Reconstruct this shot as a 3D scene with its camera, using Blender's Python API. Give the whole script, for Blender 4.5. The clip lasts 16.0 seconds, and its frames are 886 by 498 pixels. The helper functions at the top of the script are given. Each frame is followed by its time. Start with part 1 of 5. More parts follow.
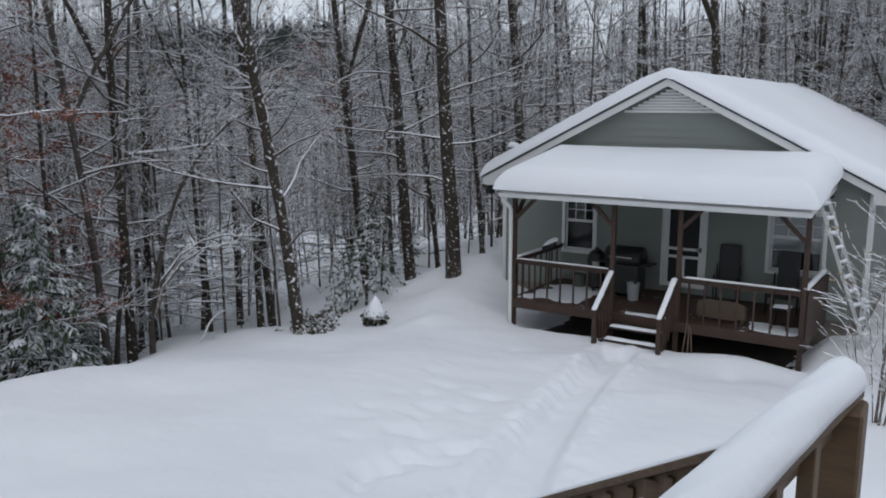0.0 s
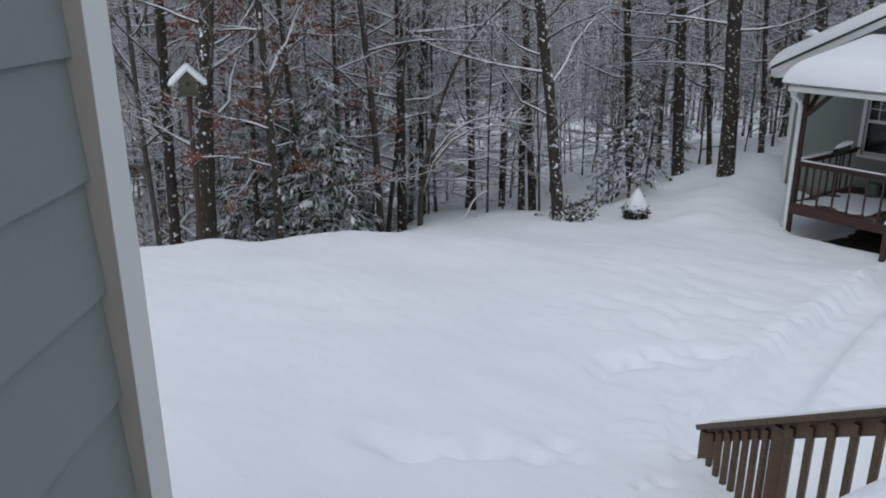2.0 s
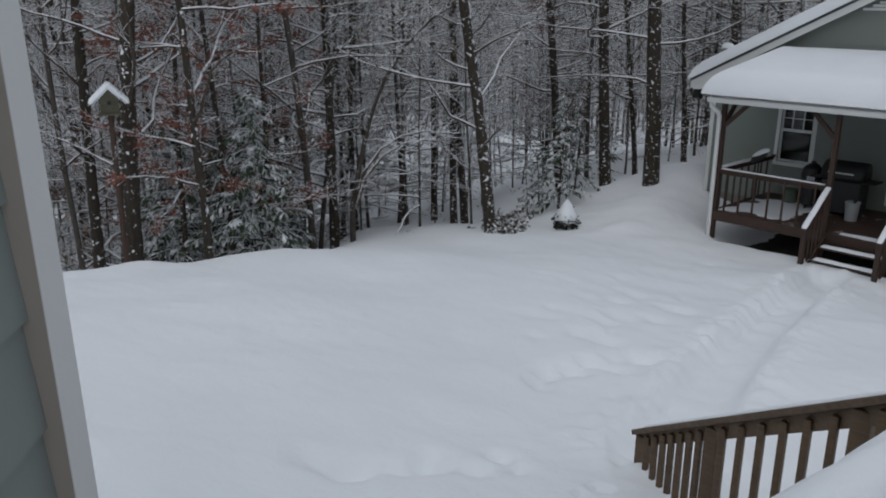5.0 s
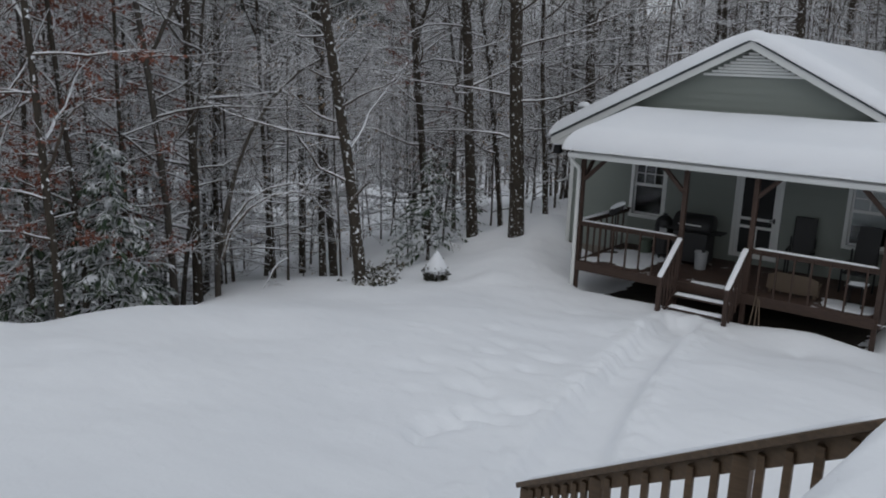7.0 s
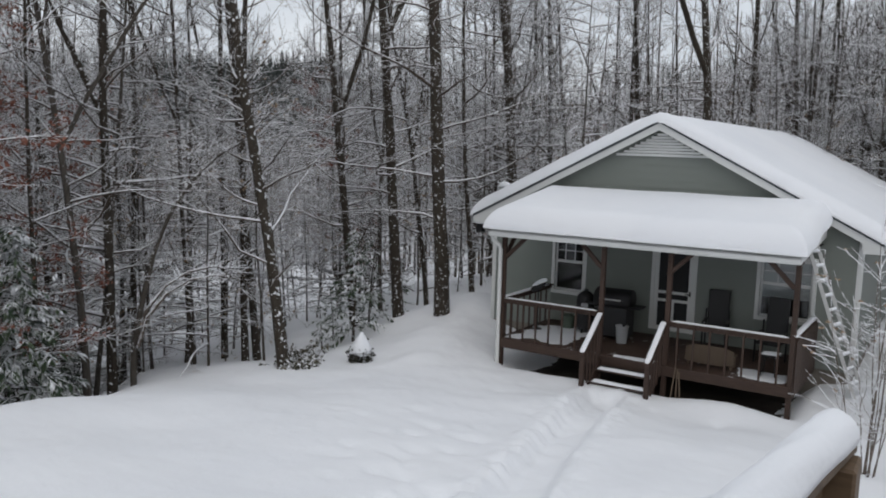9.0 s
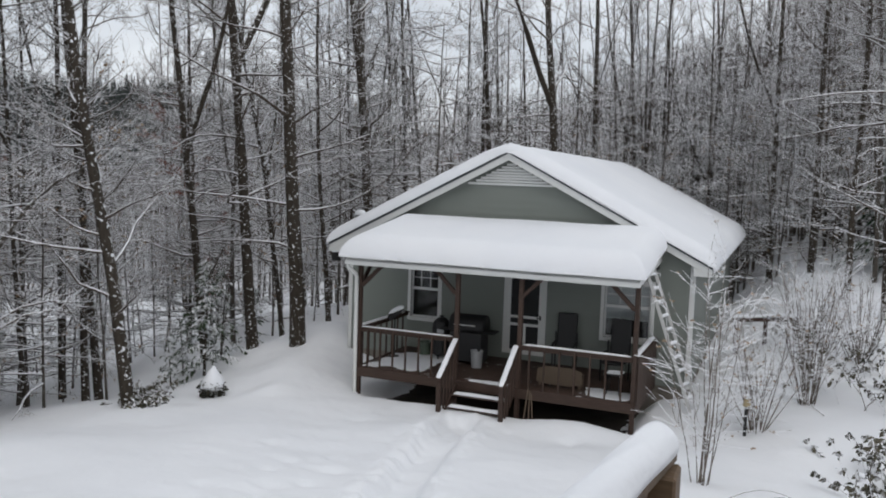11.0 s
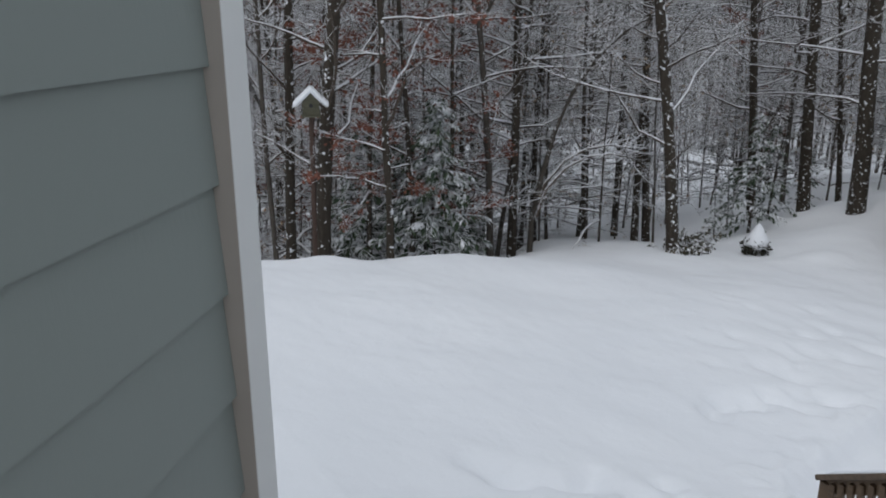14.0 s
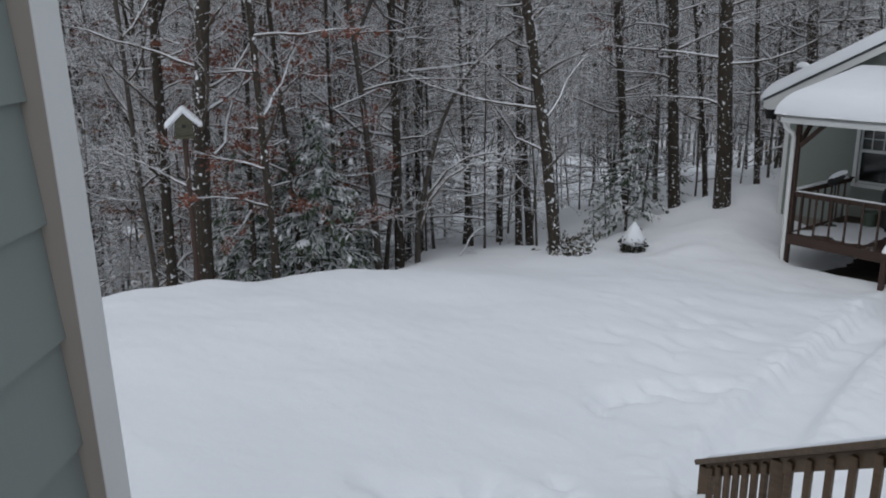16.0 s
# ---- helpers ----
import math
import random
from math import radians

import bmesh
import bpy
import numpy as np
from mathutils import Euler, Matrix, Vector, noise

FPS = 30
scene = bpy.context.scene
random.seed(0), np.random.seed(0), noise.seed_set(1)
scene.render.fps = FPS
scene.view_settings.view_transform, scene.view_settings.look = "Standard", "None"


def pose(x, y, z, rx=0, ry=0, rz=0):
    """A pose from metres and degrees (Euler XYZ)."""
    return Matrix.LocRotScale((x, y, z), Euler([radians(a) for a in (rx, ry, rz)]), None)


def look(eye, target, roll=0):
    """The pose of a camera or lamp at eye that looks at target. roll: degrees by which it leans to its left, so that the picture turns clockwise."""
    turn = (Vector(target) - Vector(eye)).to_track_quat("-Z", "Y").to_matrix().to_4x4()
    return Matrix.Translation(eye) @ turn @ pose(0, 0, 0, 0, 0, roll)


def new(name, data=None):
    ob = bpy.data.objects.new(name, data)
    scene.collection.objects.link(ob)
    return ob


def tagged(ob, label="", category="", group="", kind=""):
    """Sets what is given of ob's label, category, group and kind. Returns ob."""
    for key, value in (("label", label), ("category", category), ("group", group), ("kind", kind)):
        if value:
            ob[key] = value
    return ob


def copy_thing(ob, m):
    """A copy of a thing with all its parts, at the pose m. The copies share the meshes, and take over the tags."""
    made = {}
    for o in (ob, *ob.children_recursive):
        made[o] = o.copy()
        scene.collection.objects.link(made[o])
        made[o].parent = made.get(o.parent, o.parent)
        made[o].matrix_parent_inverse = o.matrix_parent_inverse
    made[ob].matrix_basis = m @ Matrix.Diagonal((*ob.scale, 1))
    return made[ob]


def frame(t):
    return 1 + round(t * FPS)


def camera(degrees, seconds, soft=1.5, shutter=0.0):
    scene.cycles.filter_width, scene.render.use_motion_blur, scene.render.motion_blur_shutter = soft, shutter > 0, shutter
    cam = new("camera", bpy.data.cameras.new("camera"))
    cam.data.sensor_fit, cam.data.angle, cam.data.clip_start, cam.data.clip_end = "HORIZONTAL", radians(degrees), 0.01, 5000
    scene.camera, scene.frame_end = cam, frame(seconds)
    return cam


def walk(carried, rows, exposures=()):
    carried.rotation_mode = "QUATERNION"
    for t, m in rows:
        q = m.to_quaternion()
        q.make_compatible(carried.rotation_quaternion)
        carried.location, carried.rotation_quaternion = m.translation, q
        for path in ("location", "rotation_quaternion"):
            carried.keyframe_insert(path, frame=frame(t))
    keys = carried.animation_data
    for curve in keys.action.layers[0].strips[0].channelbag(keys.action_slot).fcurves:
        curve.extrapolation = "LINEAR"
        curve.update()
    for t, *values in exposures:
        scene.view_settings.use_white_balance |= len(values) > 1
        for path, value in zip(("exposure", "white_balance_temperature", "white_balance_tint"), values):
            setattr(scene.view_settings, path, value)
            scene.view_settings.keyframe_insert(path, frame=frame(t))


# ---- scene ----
cam = camera(57.17, 16.0, soft=1.9, shutter=0.0)
PATH = [
    (0.0, pose(9.143, -17.129, 4.407, 80.10, -0.10, 33.21)),
    (0.5, pose(9.138, -17.189, 4.370, 79.68, -1.45, 40.51)),
    (1.0, pose(9.107, -17.088, 4.390, 77.75, -1.77, 47.01)),
    (1.5, pose(9.090, -17.093, 4.382, 76.10, -0.41, 52.47)),
    (2.0, pose(9.090, -17.085, 4.359, 72.18, -0.55, 52.00)),
    (2.5, pose(9.079, -17.090, 4.350, 71.69, -1.26, 52.07)),
    (3.0, pose(9.074, -17.086, 4.336, 70.36, -1.01, 52.02)),
    (3.2, pose(9.077, -17.084, 4.332, 70.11, -0.86, 51.43)),
    (5.3, pose(9.081, -17.084, 4.357, 74.25, -0.64, 45.88)),
    (5.5, pose(9.077, -17.082, 4.357, 74.84, -1.26, 44.62)),
    (6.0, pose(9.039, -17.076, 4.355, 76.16, -1.62, 41.47)),
    (6.5, pose(8.982, -17.107, 4.360, 76.01, -1.84, 39.67)),
    (7.0, pose(8.954, -17.111, 4.362, 77.04, -2.09, 37.73)),
    (7.5, pose(8.977, -17.104, 4.362, 78.13, -2.31, 35.46)),
    (8.0, pose(9.022, -17.081, 4.372, 78.52, -0.98, 34.47)),
    (8.5, pose(9.084, -17.044, 4.382, 80.92, -1.12, 33.07)),
    (9.0, pose(9.121, -17.011, 4.381, 82.78, -1.69, 32.80)),
    (9.5, pose(9.157, -16.994, 4.371, 84.84, -1.26, 27.03)),
    (9.7, pose(9.165, -16.995, 4.379, 85.86, -1.61, 24.18)),
    (11.8, pose(9.178, -17.077, 4.405, 82.80, -1.57, 22.66)),
    (12.0, pose(9.178, -17.089, 4.410, 81.34, -1.58, 23.59)),
    (12.5, pose(9.151, -17.112, 4.396, 76.20, -1.44, 35.17)),
    (13.0, pose(9.112, -17.113, 4.379, 76.20, -0.42, 46.45)),
    (13.5, pose(9.095, -17.085, 4.345, 75.00, -0.74, 55.17)),
    (14.0, pose(9.081, -17.089, 4.341, 73.89, -0.84, 60.06)),
    (14.5, pose(9.095, -17.068, 4.338, 74.27, -1.42, 57.62)),
    (15.0, pose(9.109, -17.058, 4.354, 73.22, 0.01, 54.51)),
    (15.5, pose(9.127, -17.048, 4.367, 75.46, -1.14, 50.37)),
    (16.0, pose(9.112, -17.031, 4.357, 74.75, 0.44, 51.71)),
]
EXPOSURES = [(0.0, -0.31, 6220, 10), (1.5, -0.31, 6150, 9), (2.0, -0.31, 6150, 9), (2.5, -0.58, 6200, 7), (3.2, -0.58, 6280, 6), (5.5, -0.63, 6350, 9), (7.0, -0.59, 6420, 9),
             (8.5, -0.41, 6550, 10), (9.0, -0.23, 6600, 10), (9.5, -0.13, 6650, 10), (12.0, -0.11, 6650, 10), (13.0, -0.26, 6550, 10), (14.0, -0.33, 6400, 9), (16.0, -0.43, 6350, 9)]
walk(cam, PATH, EXPOSURES)

# ---- world, sun, exposure ----
world = bpy.data.worlds.new("winter_sky")
scene.world = world
world.use_nodes = True
wn, wl = world.node_tree.nodes, world.node_tree.links
wn.clear()
w_out = wn.new("ShaderNodeOutputWorld")
w_bg = wn.new("ShaderNodeBackground")
w_sky = wn.new("ShaderNodeTexSky")
w_sky.sky_type, w_sky.sun_disc = "NISHITA", False
w_sky.sun_elevation, w_sky.sun_rotation = radians(32), radians(150)
w_sky.air_density, w_sky.dust_density, w_sky.ozone_density = 1.0, 3.0, 1.0
w_co = wn.new("ShaderNodeTexCoord")
w_map = wn.new("ShaderNodeMapping")
w_map.inputs["Scale"].default_value = (2.2, 2.2, 5.0)
w_noise = wn.new("ShaderNodeTexNoise")
w_noise.inputs["Scale"].default_value, w_noise.inputs["Detail"].default_value = 1.6, 5.0
w_ramp = wn.new("ShaderNodeValToRGB")
w_ramp.color_ramp.elements[0].position, w_ramp.color_ramp.elements[0].color = 0.38, (7.6, 8.15, 8.95, 1)
w_ramp.color_ramp.elements[1].position, w_ramp.color_ramp.elements[1].color = 0.66, (10.3, 10.8, 11.5, 1)
w_mix = wn.new("ShaderNodeMix")
w_mix.data_type = "RGBA"
w_mix.inputs["Factor"].default_value = 0.86
wl.new(w_co.outputs["Generated"], w_map.inputs["Vector"])
wl.new(w_map.outputs["Vector"], w_noise.inputs["Vector"])
wl.new(w_noise.outputs["Fac"], w_ramp.inputs["Fac"])
wl.new(w_sky.outputs["Color"], w_mix.inputs["A"])
wl.new(w_ramp.outputs["Color"], w_mix.inputs["B"])
wl.new(w_mix.outputs["Result"], w_bg.inputs["Color"])
wl.new(w_bg.outputs["Background"], w_out.inputs["Surface"])
w_bg.inputs["Strength"].default_value = 0.10
sun = new("sun", bpy.data.lights.new("sun", "SUN"))
sun.data.energy, sun.data.angle, sun.data.color = 0.55, radians(40), (1.0, 0.97, 0.93)
sun.matrix_world = look((0, 0, 40), (-0.5 * 40 * math.cos(radians(60)), 20, 0))


# ---- materials ----
def material(name):
    m = bpy.data.materials.new(name)
    m.use_nodes = True
    n = m.node_tree.nodes
    return m, n, m.node_tree.links, n["Principled BSDF"]


def node(n, kind, **values):
    k = n.new(kind)
    for key, v in values.items():
        k.inputs[key.replace("_", " ")].default_value = v
    return k


def ramp(n, stops):
    r = n.new("ShaderNodeValToRGB")
    e = r.color_ramp.elements
    while len(e) < len(stops):
        e.new(0.5)
    for k, (p, c) in zip(e, stops):
        k.position, k.color = p, (*c, 1)
    return r


def mixed(n, l, fac, a, b):
    """Colour a towards b by fac; each a socket or a colour."""
    m = n.new("ShaderNodeMix")
    m.data_type = "RGBA"
    for key, v in (("Factor", fac), ("A", a), ("B", b)):
        if hasattr(v, "is_output"):
            l.new(v, m.inputs[key])
        elif key == "Factor":
            m.inputs[key].default_value = v
        else:
            m.inputs[key].default_value = (*v, 1)
    return m.outputs["Result"]


def maths(n, l, op, a, b=0.0, c=None):
    m = n.new("ShaderNodeMath")
    m.operation = op
    for k, v in enumerate((a, b) if c is None else (a, b, c)):
        if hasattr(v, "is_output"):
            l.new(v, m.inputs[k])
        else:
            m.inputs[k].default_value = v
    return m.outputs[0]


def bump(n, l, bsdf, height, strength, distance):
    b = node(n, "ShaderNodeBump", Strength=strength, Distance=distance)
    l.new(height, b.inputs["Height"])
    l.new(b.outputs["Normal"], bsdf.inputs["Normal"])


def world_place(n):
    return n.new("ShaderNodeNewGeometry").outputs["Position"]


def noise_node(n, l, where, scale, detail=4.0, rough=0.55):
    k = node(n, "ShaderNodeTexNoise", Scale=scale, Detail=detail, Roughness=rough)
    l.new(where, k.inputs["Vector"])
    return k.outputs["Fac"]


def snow_material():
    m, n, l, b = material("snow")
    where = world_place(n)
    big, fine = noise_node(n, l, where, 0.35, 3), noise_node(n, l, where, 26, 5, 0.65)
    mid = noise_node(n, l, where, 3.2, 4)
    c = ramp(n, [(0.3, (0.80, 0.82, 0.86)), (0.7, (0.86, 0.875, 0.90))])
    l.new(big, c.inputs["Fac"])
    l.new(mixed(n, l, maths(n, l, "MULTIPLY", mid, 0.25), c.outputs["Color"], (0.78, 0.80, 0.845)), b.inputs["Base Color"])
    b.inputs["Roughness"].default_value = 0.75
    b.inputs["Specular IOR Level"].default_value = 0.25
    grit = noise_node(n, l, where, 150, 3, 0.7)
    bump(n, l, b, maths(n, l, "ADD", maths(n, l, "MULTIPLY", grit, 0.08), maths(n, l, "ADD", maths(n, l, "MULTIPLY", fine, 0.25), mid)), 0.4, 0.05)
    return m


def forest_floor_material():
    """Snow that gives way to leaf litter and brush far out under the woods."""
    m, n, l, b = material("snow_ground")
    where = world_place(n)
    big, fine = noise_node(n, l, where, 0.3, 3), noise_node(n, l, where, 22, 5, 0.65)
    mid = noise_node(n, l, where, 2.6, 4)
    c = ramp(n, [(0.3, (0.81, 0.825, 0.855)), (0.7, (0.86, 0.872, 0.895))])
    l.new(big, c.inputs["Fac"])
    brush = noise_node(n, l, where, 0.9, 8, 0.75)
    br = ramp(n, [(0.46, (0.05, 0.042, 0.037)), (0.58, (0.13, 0.115, 0.105)), (0.72, (0.5, 0.5, 0.52))])
    l.new(brush, br.inputs["Fac"])
    sep = n.new("ShaderNodeSeparateXYZ")
    l.new(where, sep.inputs["Vector"])
    dx, dy = maths(n, l, "SUBTRACT", sep.outputs["X"], 9.1), maths(n, l, "ADD", sep.outputs["Y"], 17.0)
    r = maths(n, l, "SQRT", maths(n, l, "ADD", maths(n, l, "MULTIPLY", dx, dx), maths(n, l, "MULTIPLY", dy, dy)))
    far = n.new("ShaderNodeMapRange")
    far.inputs["From Min"].default_value, far.inputs["From Max"].default_value = 76.0, 125.0
    l.new(r, far.inputs["Value"])
    snow_c = mixed(n, l, maths(n, l, "MULTIPLY", mid, 0.2), c.outputs["Color"], (0.79, 0.81, 0.85))
    l.new(mixed(n, l, far.outputs["Result"], snow_c, br.outputs["Color"]), b.inputs["Base Color"])
    b.inputs["Roughness"].default_value = 0.8
    b.inputs["Specular IOR Level"].default_value = 0.2
    bump(n, l, b, maths(n, l, "ADD", maths(n, l, "MULTIPLY", fine, 0.2), mid), 0.4, 0.05)
    return m


def bark_material(name, dark, light, snow_from, patches):
    """Bark with snow lying on whatever faces up and clinging in patches to the trunk."""
    m, n, l, b = material(name)
    geo = n.new("ShaderNodeNewGeometry")
    where = geo.outputs["Position"]
    st = node(n, "ShaderNodeMapping", Scale=(9.0, 9.0, 2.0))
    l.new(where, st.inputs["Vector"])
    grain = noise_node(n, l, st.outputs["Vector"], 2.2, 6, 0.7)
    tone = noise_node(n, l, where, 0.5, 3)
    c = ramp(n, [(0.3, dark), (0.72, light)])
    l.new(grain, c.inputs["Fac"])
    col = mixed(n, l, maths(n, l, "MULTIPLY", tone, 0.4), c.outputs["Color"], (0.075, 0.065, 0.05))
    sep = n.new("ShaderNodeSeparateXYZ")
    l.new(geo.outputs["Normal"], sep.inputs["Vector"])
    clump = noise_node(n, l, where, 5.0, 3)
    side = maths(n, l, "MULTIPLY", maths(n, l, "SUBTRACT", noise_node(n, l, where, 13.0, 2), 0.5), patches)
    lean = maths(n, l, "ADD", sep.outputs["Z"], maths(n, l, "MULTIPLY", maths(n, l, "SUBTRACT", clump, 0.5), 0.9))
    lean = maths(n, l, "ADD", lean, side)
    k = n.new("ShaderNodeMapRange")
    k.inputs["From Min"].default_value, k.inputs["From Max"].default_value = snow_from, snow_from + 0.12
    l.new(lean, k.inputs["Value"])
    l.new(mixed(n, l, k.outputs["Result"], col, (0.80, 0.81, 0.84)), b.inputs["Base Color"])
    b.inputs["Roughness"].default_value = 0.85
    b.inputs["Specular IOR Level"].default_value = 0.2
    bump(n, l, b, grain, 0.5, 0.02)
    return m


def leaf_material(name, c0, c1, snow_from, snow_to=0.25):
    m, n, l, b = material(name)
    geo = n.new("ShaderNodeNewGeometry")
    c = ramp(n, [(0.0, c0), (1.0, c1)])
    l.new(geo.outputs["Random Per Island"], c.inputs["Fac"])
    sep = n.new("ShaderNodeSeparateXYZ")
    l.new(geo.outputs["Normal"], sep.inputs["Vector"])
    up = maths(n, l, "ADD", maths(n, l, "ABSOLUTE", sep.outputs["Z"]), maths(n, l, "SUBTRACT", noise_node(n, l, geo.outputs["Position"], 4.0, 3), 0.5))
    k = n.new("ShaderNodeMapRange")
    k.inputs["From Min"].default_value, k.inputs["From Max"].default_value = snow_from, snow_from + snow_to
    l.new(up, k.inputs["Value"])
    l.new(mixed(n, l, k.outputs["Result"], c.outputs["Color"], (0.8, 0.81, 0.84)), b.inputs["Base Color"])
    b.inputs["Roughness"].default_value = 0.7
    b.inputs["Specular IOR Level"].default_value = 0.25
    return m


def wood_material(name, dark, light, along=(2.0, 14.0, 14.0), rough=0.7, dust=0.0):
    m, n, l, b = material(name)
    tex = n.new("ShaderNodeTexCoord")
    st = node(n, "ShaderNodeMapping", Scale=along)
    l.new(tex.outputs["Object"], st.inputs["Vector"])
    grain = noise_node(n, l, st.outputs["Vector"], 2.5, 6, 0.65)
    blot = noise_node(n, l, world_place(n), 2.2, 3)
    info = n.new("ShaderNodeObjectInfo")
    c = ramp(n, [(0.3, dark), (0.75, light)])
    l.new(grain, c.inputs["Fac"])
    col = mixed(n, l, maths(n, l, "MULTIPLY", blot, 0.45), c.outputs["Color"], tuple(0.55 * v for v in dark))
    col = mixed(n, l, maths(n, l, "MULTIPLY", info.outputs["Random"], 0.3), col, tuple(1.25 * v for v in light))
    if dust:
        sep = n.new("ShaderNodeSeparateXYZ")
        geo = n.new("ShaderNodeNewGeometry")
        l.new(geo.outputs["Normal"], sep.inputs["Vector"])
        up = maths(n, l, "MULTIPLY", sep.outputs["Z"], noise_node(n, l, geo.outputs["Position"], 3.0, 5, 0.7))
        k = n.new("ShaderNodeMapRange")
        k.inputs["From Min"].default_value, k.inputs["From Max"].default_value = dust, dust + 0.08
        l.new(up, k.inputs["Value"])
        col = mixed(n, l, k.outputs["Result"], col, (0.8, 0.81, 0.83))
    l.new(col, b.inputs["Base Color"])
    b.inputs["Roughness"].default_value = rough
    bump(n, l, b, grain, 0.3, 0.01)
    return m


def paint_material(name, colour, rough=0.55, vary=0.12, grime=(0.3, 0.3, 0.28), texture=60):
    m, n, l, b = material(name)
    where = world_place(n)
    st = node(n, "ShaderNodeMapping", Scale=(1.0, 1.0, 0.35))
    l.new(where, st.inputs["Vector"])
    dirt = noise_node(n, l, st.outputs["Vector"], 1.3, 6, 0.65)
    info = n.new("ShaderNodeObjectInfo")
    col = mixed(n, l, maths(n, l, "MULTIPLY", dirt, vary * 1.4), colour, tuple(colour[k] * 0.55 + grime[k] * 0.1 for k in range(3)))
    col = mixed(n, l, maths(n, l, "MULTIPLY", info.outputs["Random"], vary), col, tuple(min(0.9, 1.15 * v) for v in colour))
    l.new(col, b.inputs["Base Color"])
    b.inputs["Roughness"].default_value = rough
    bump(n, l, b, noise_node(n, l, st.outputs["Vector"], texture, 3), 0.12, 0.004)
    return m


def plain_material(name, colour, rough=0.5, metal=0.0, grain=40.0):
    m, n, l, b = material(name)
    k = noise_node(n, l, world_place(n), grain, 4)
    l.new(mixed(n, l, maths(n, l, "MULTIPLY", k, 0.5), tuple(0.8 * v for v in colour), tuple(min(1.0, 1.2 * v) for v in colour)), b.inputs["Base Color"])
    b.inputs["Roughness"].default_value, b.inputs["Metallic"].default_value = rough, metal
    return m


def glass_material():
    m, n, l, b = material("window_glass")
    b.inputs["Base Color"].default_value = (0.9, 0.93, 0.93, 1)
    b.inputs["Roughness"].default_value = 0.03
    b.inputs["Transmission Weight"].default_value = 1.0
    b.inputs["IOR"].default_value = 1.45
    return m


SNOW = snow_material()
GROUND = forest_floor_material()
BARK = bark_material("bark", (0.016, 0.013, 0.010), (0.064, 0.051, 0.040), 0.50, 3.7)
BARK_GREY = bark_material("grey_bark", (0.035, 0.030, 0.026), (0.12, 0.105, 0.092), 0.48, 2.2)
TWIG = bark_material("twig_bark", (0.042, 0.032, 0.026), (0.115, 0.088, 0.071), 0.18, 0.5)
# paler than the near twigs: the haze of distance is put into this colour
TWIG_HAZED = bark_material("hazed_twig_bark", (0.062, 0.050, 0.043), (0.145, 0.118, 0.10), 0.36, 0.8)
SNOWY = bark_material("snow_lined_bark", (0.05, 0.043, 0.037), (0.13, 0.112, 0.10), -0.03, 0.9)
STEM = bark_material("shrub_bark", (0.085, 0.07, 0.06), (0.24, 0.20, 0.17), 0.18, 1.1)
NEEDLE = leaf_material("hemlock_needles", (0.020, 0.036, 0.020), (0.065, 0.088, 0.05), 0.64)
# greyer than the near needles, with some distance haze in the colour itself
HAZED_NEEDLE = leaf_material("hazed_pine_needles", (0.030, 0.038, 0.036), (0.065, 0.075, 0.07), 1.02)
OAK_LEAF = leaf_material("dry_oak_leaves", (0.12, 0.042, 0.030), (0.26, 0.11, 0.075), 1.05)
BEECH_LEAF = leaf_material("dry_beech_leaves", (0.24, 0.16, 0.10), (0.42, 0.31, 0.21), 0.95)
STAIN = wood_material("brown_stained_wood", (0.028, 0.015, 0.010), (0.070, 0.039, 0.027), dust=0.64)
STAIN_DECK = wood_material("brown_deck_board", (0.030, 0.016, 0.011), (0.075, 0.042, 0.029), dust=0.63)
TREATED = wood_material("weathered_treated_wood", (0.055, 0.034, 0.019), (0.150, 0.096, 0.054))
SIDING = paint_material("sage_green_siding", (0.192, 0.212, 0.192))
# dark ground colour that paints in the shade beneath the porch
UNDER_PORCH_SHADE = plain_material("under_porch_shade", (0.035, 0.026, 0.02), 0.95, grain=9)
SIDING_NEAR = paint_material("grey_green_siding", (0.212, 0.240, 0.226), texture=90)
WHITE = paint_material("white_trim_paint", (0.66, 0.67, 0.66), vary=0.08)
EDGE = plain_material("dark_drip_edge", (0.055, 0.07, 0.075), 0.5)
BLOCK = plain_material("concrete_block", (0.20, 0.18, 0.155), 0.9, grain=12)
DARK = plain_material("dark_plastic", (0.012, 0.012, 0.013), 0.55)
BLACK_METAL = plain_material("black_metal", (0.02, 0.02, 0.021), 0.4, 0.6)
ALU = plain_material("dull_aluminium", (0.58, 0.58, 0.57), 0.45, 0.35)
TAN = plain_material("tan_wood", (0.115, 0.082, 0.055), 0.7, grain=15)
BUCKET = plain_material("grey_bucket_plastic", (0.34, 0.35, 0.36), 0.5)
GLASS = glass_material()
# side of the white corner board: dirt plus its shade, mixed into the colour
TRIM_SIDE = paint_material("shaded_trim_side", (0.42, 0.375, 0.33), 0.7, 0.3)
# near-black for room, vent and porch ceiling: shade put into the colour
PAINTED_SHADE = plain_material("painted_shade", (0.035, 0.035, 0.035), 0.9)
# pale colour painted in place of the window's reflection
PANE_REFLECTION = plain_material("pane_reflection", (0.42, 0.44, 0.45), 0.7)
BIRD_WOOD = wood_material("mossy_birdhouse_wood", (0.05, 0.05, 0.03), (0.15, 0.14, 0.09))
SCREEN = plain_material("door_screen_mesh", (0.022, 0.023, 0.024), 0.85, grain=120)


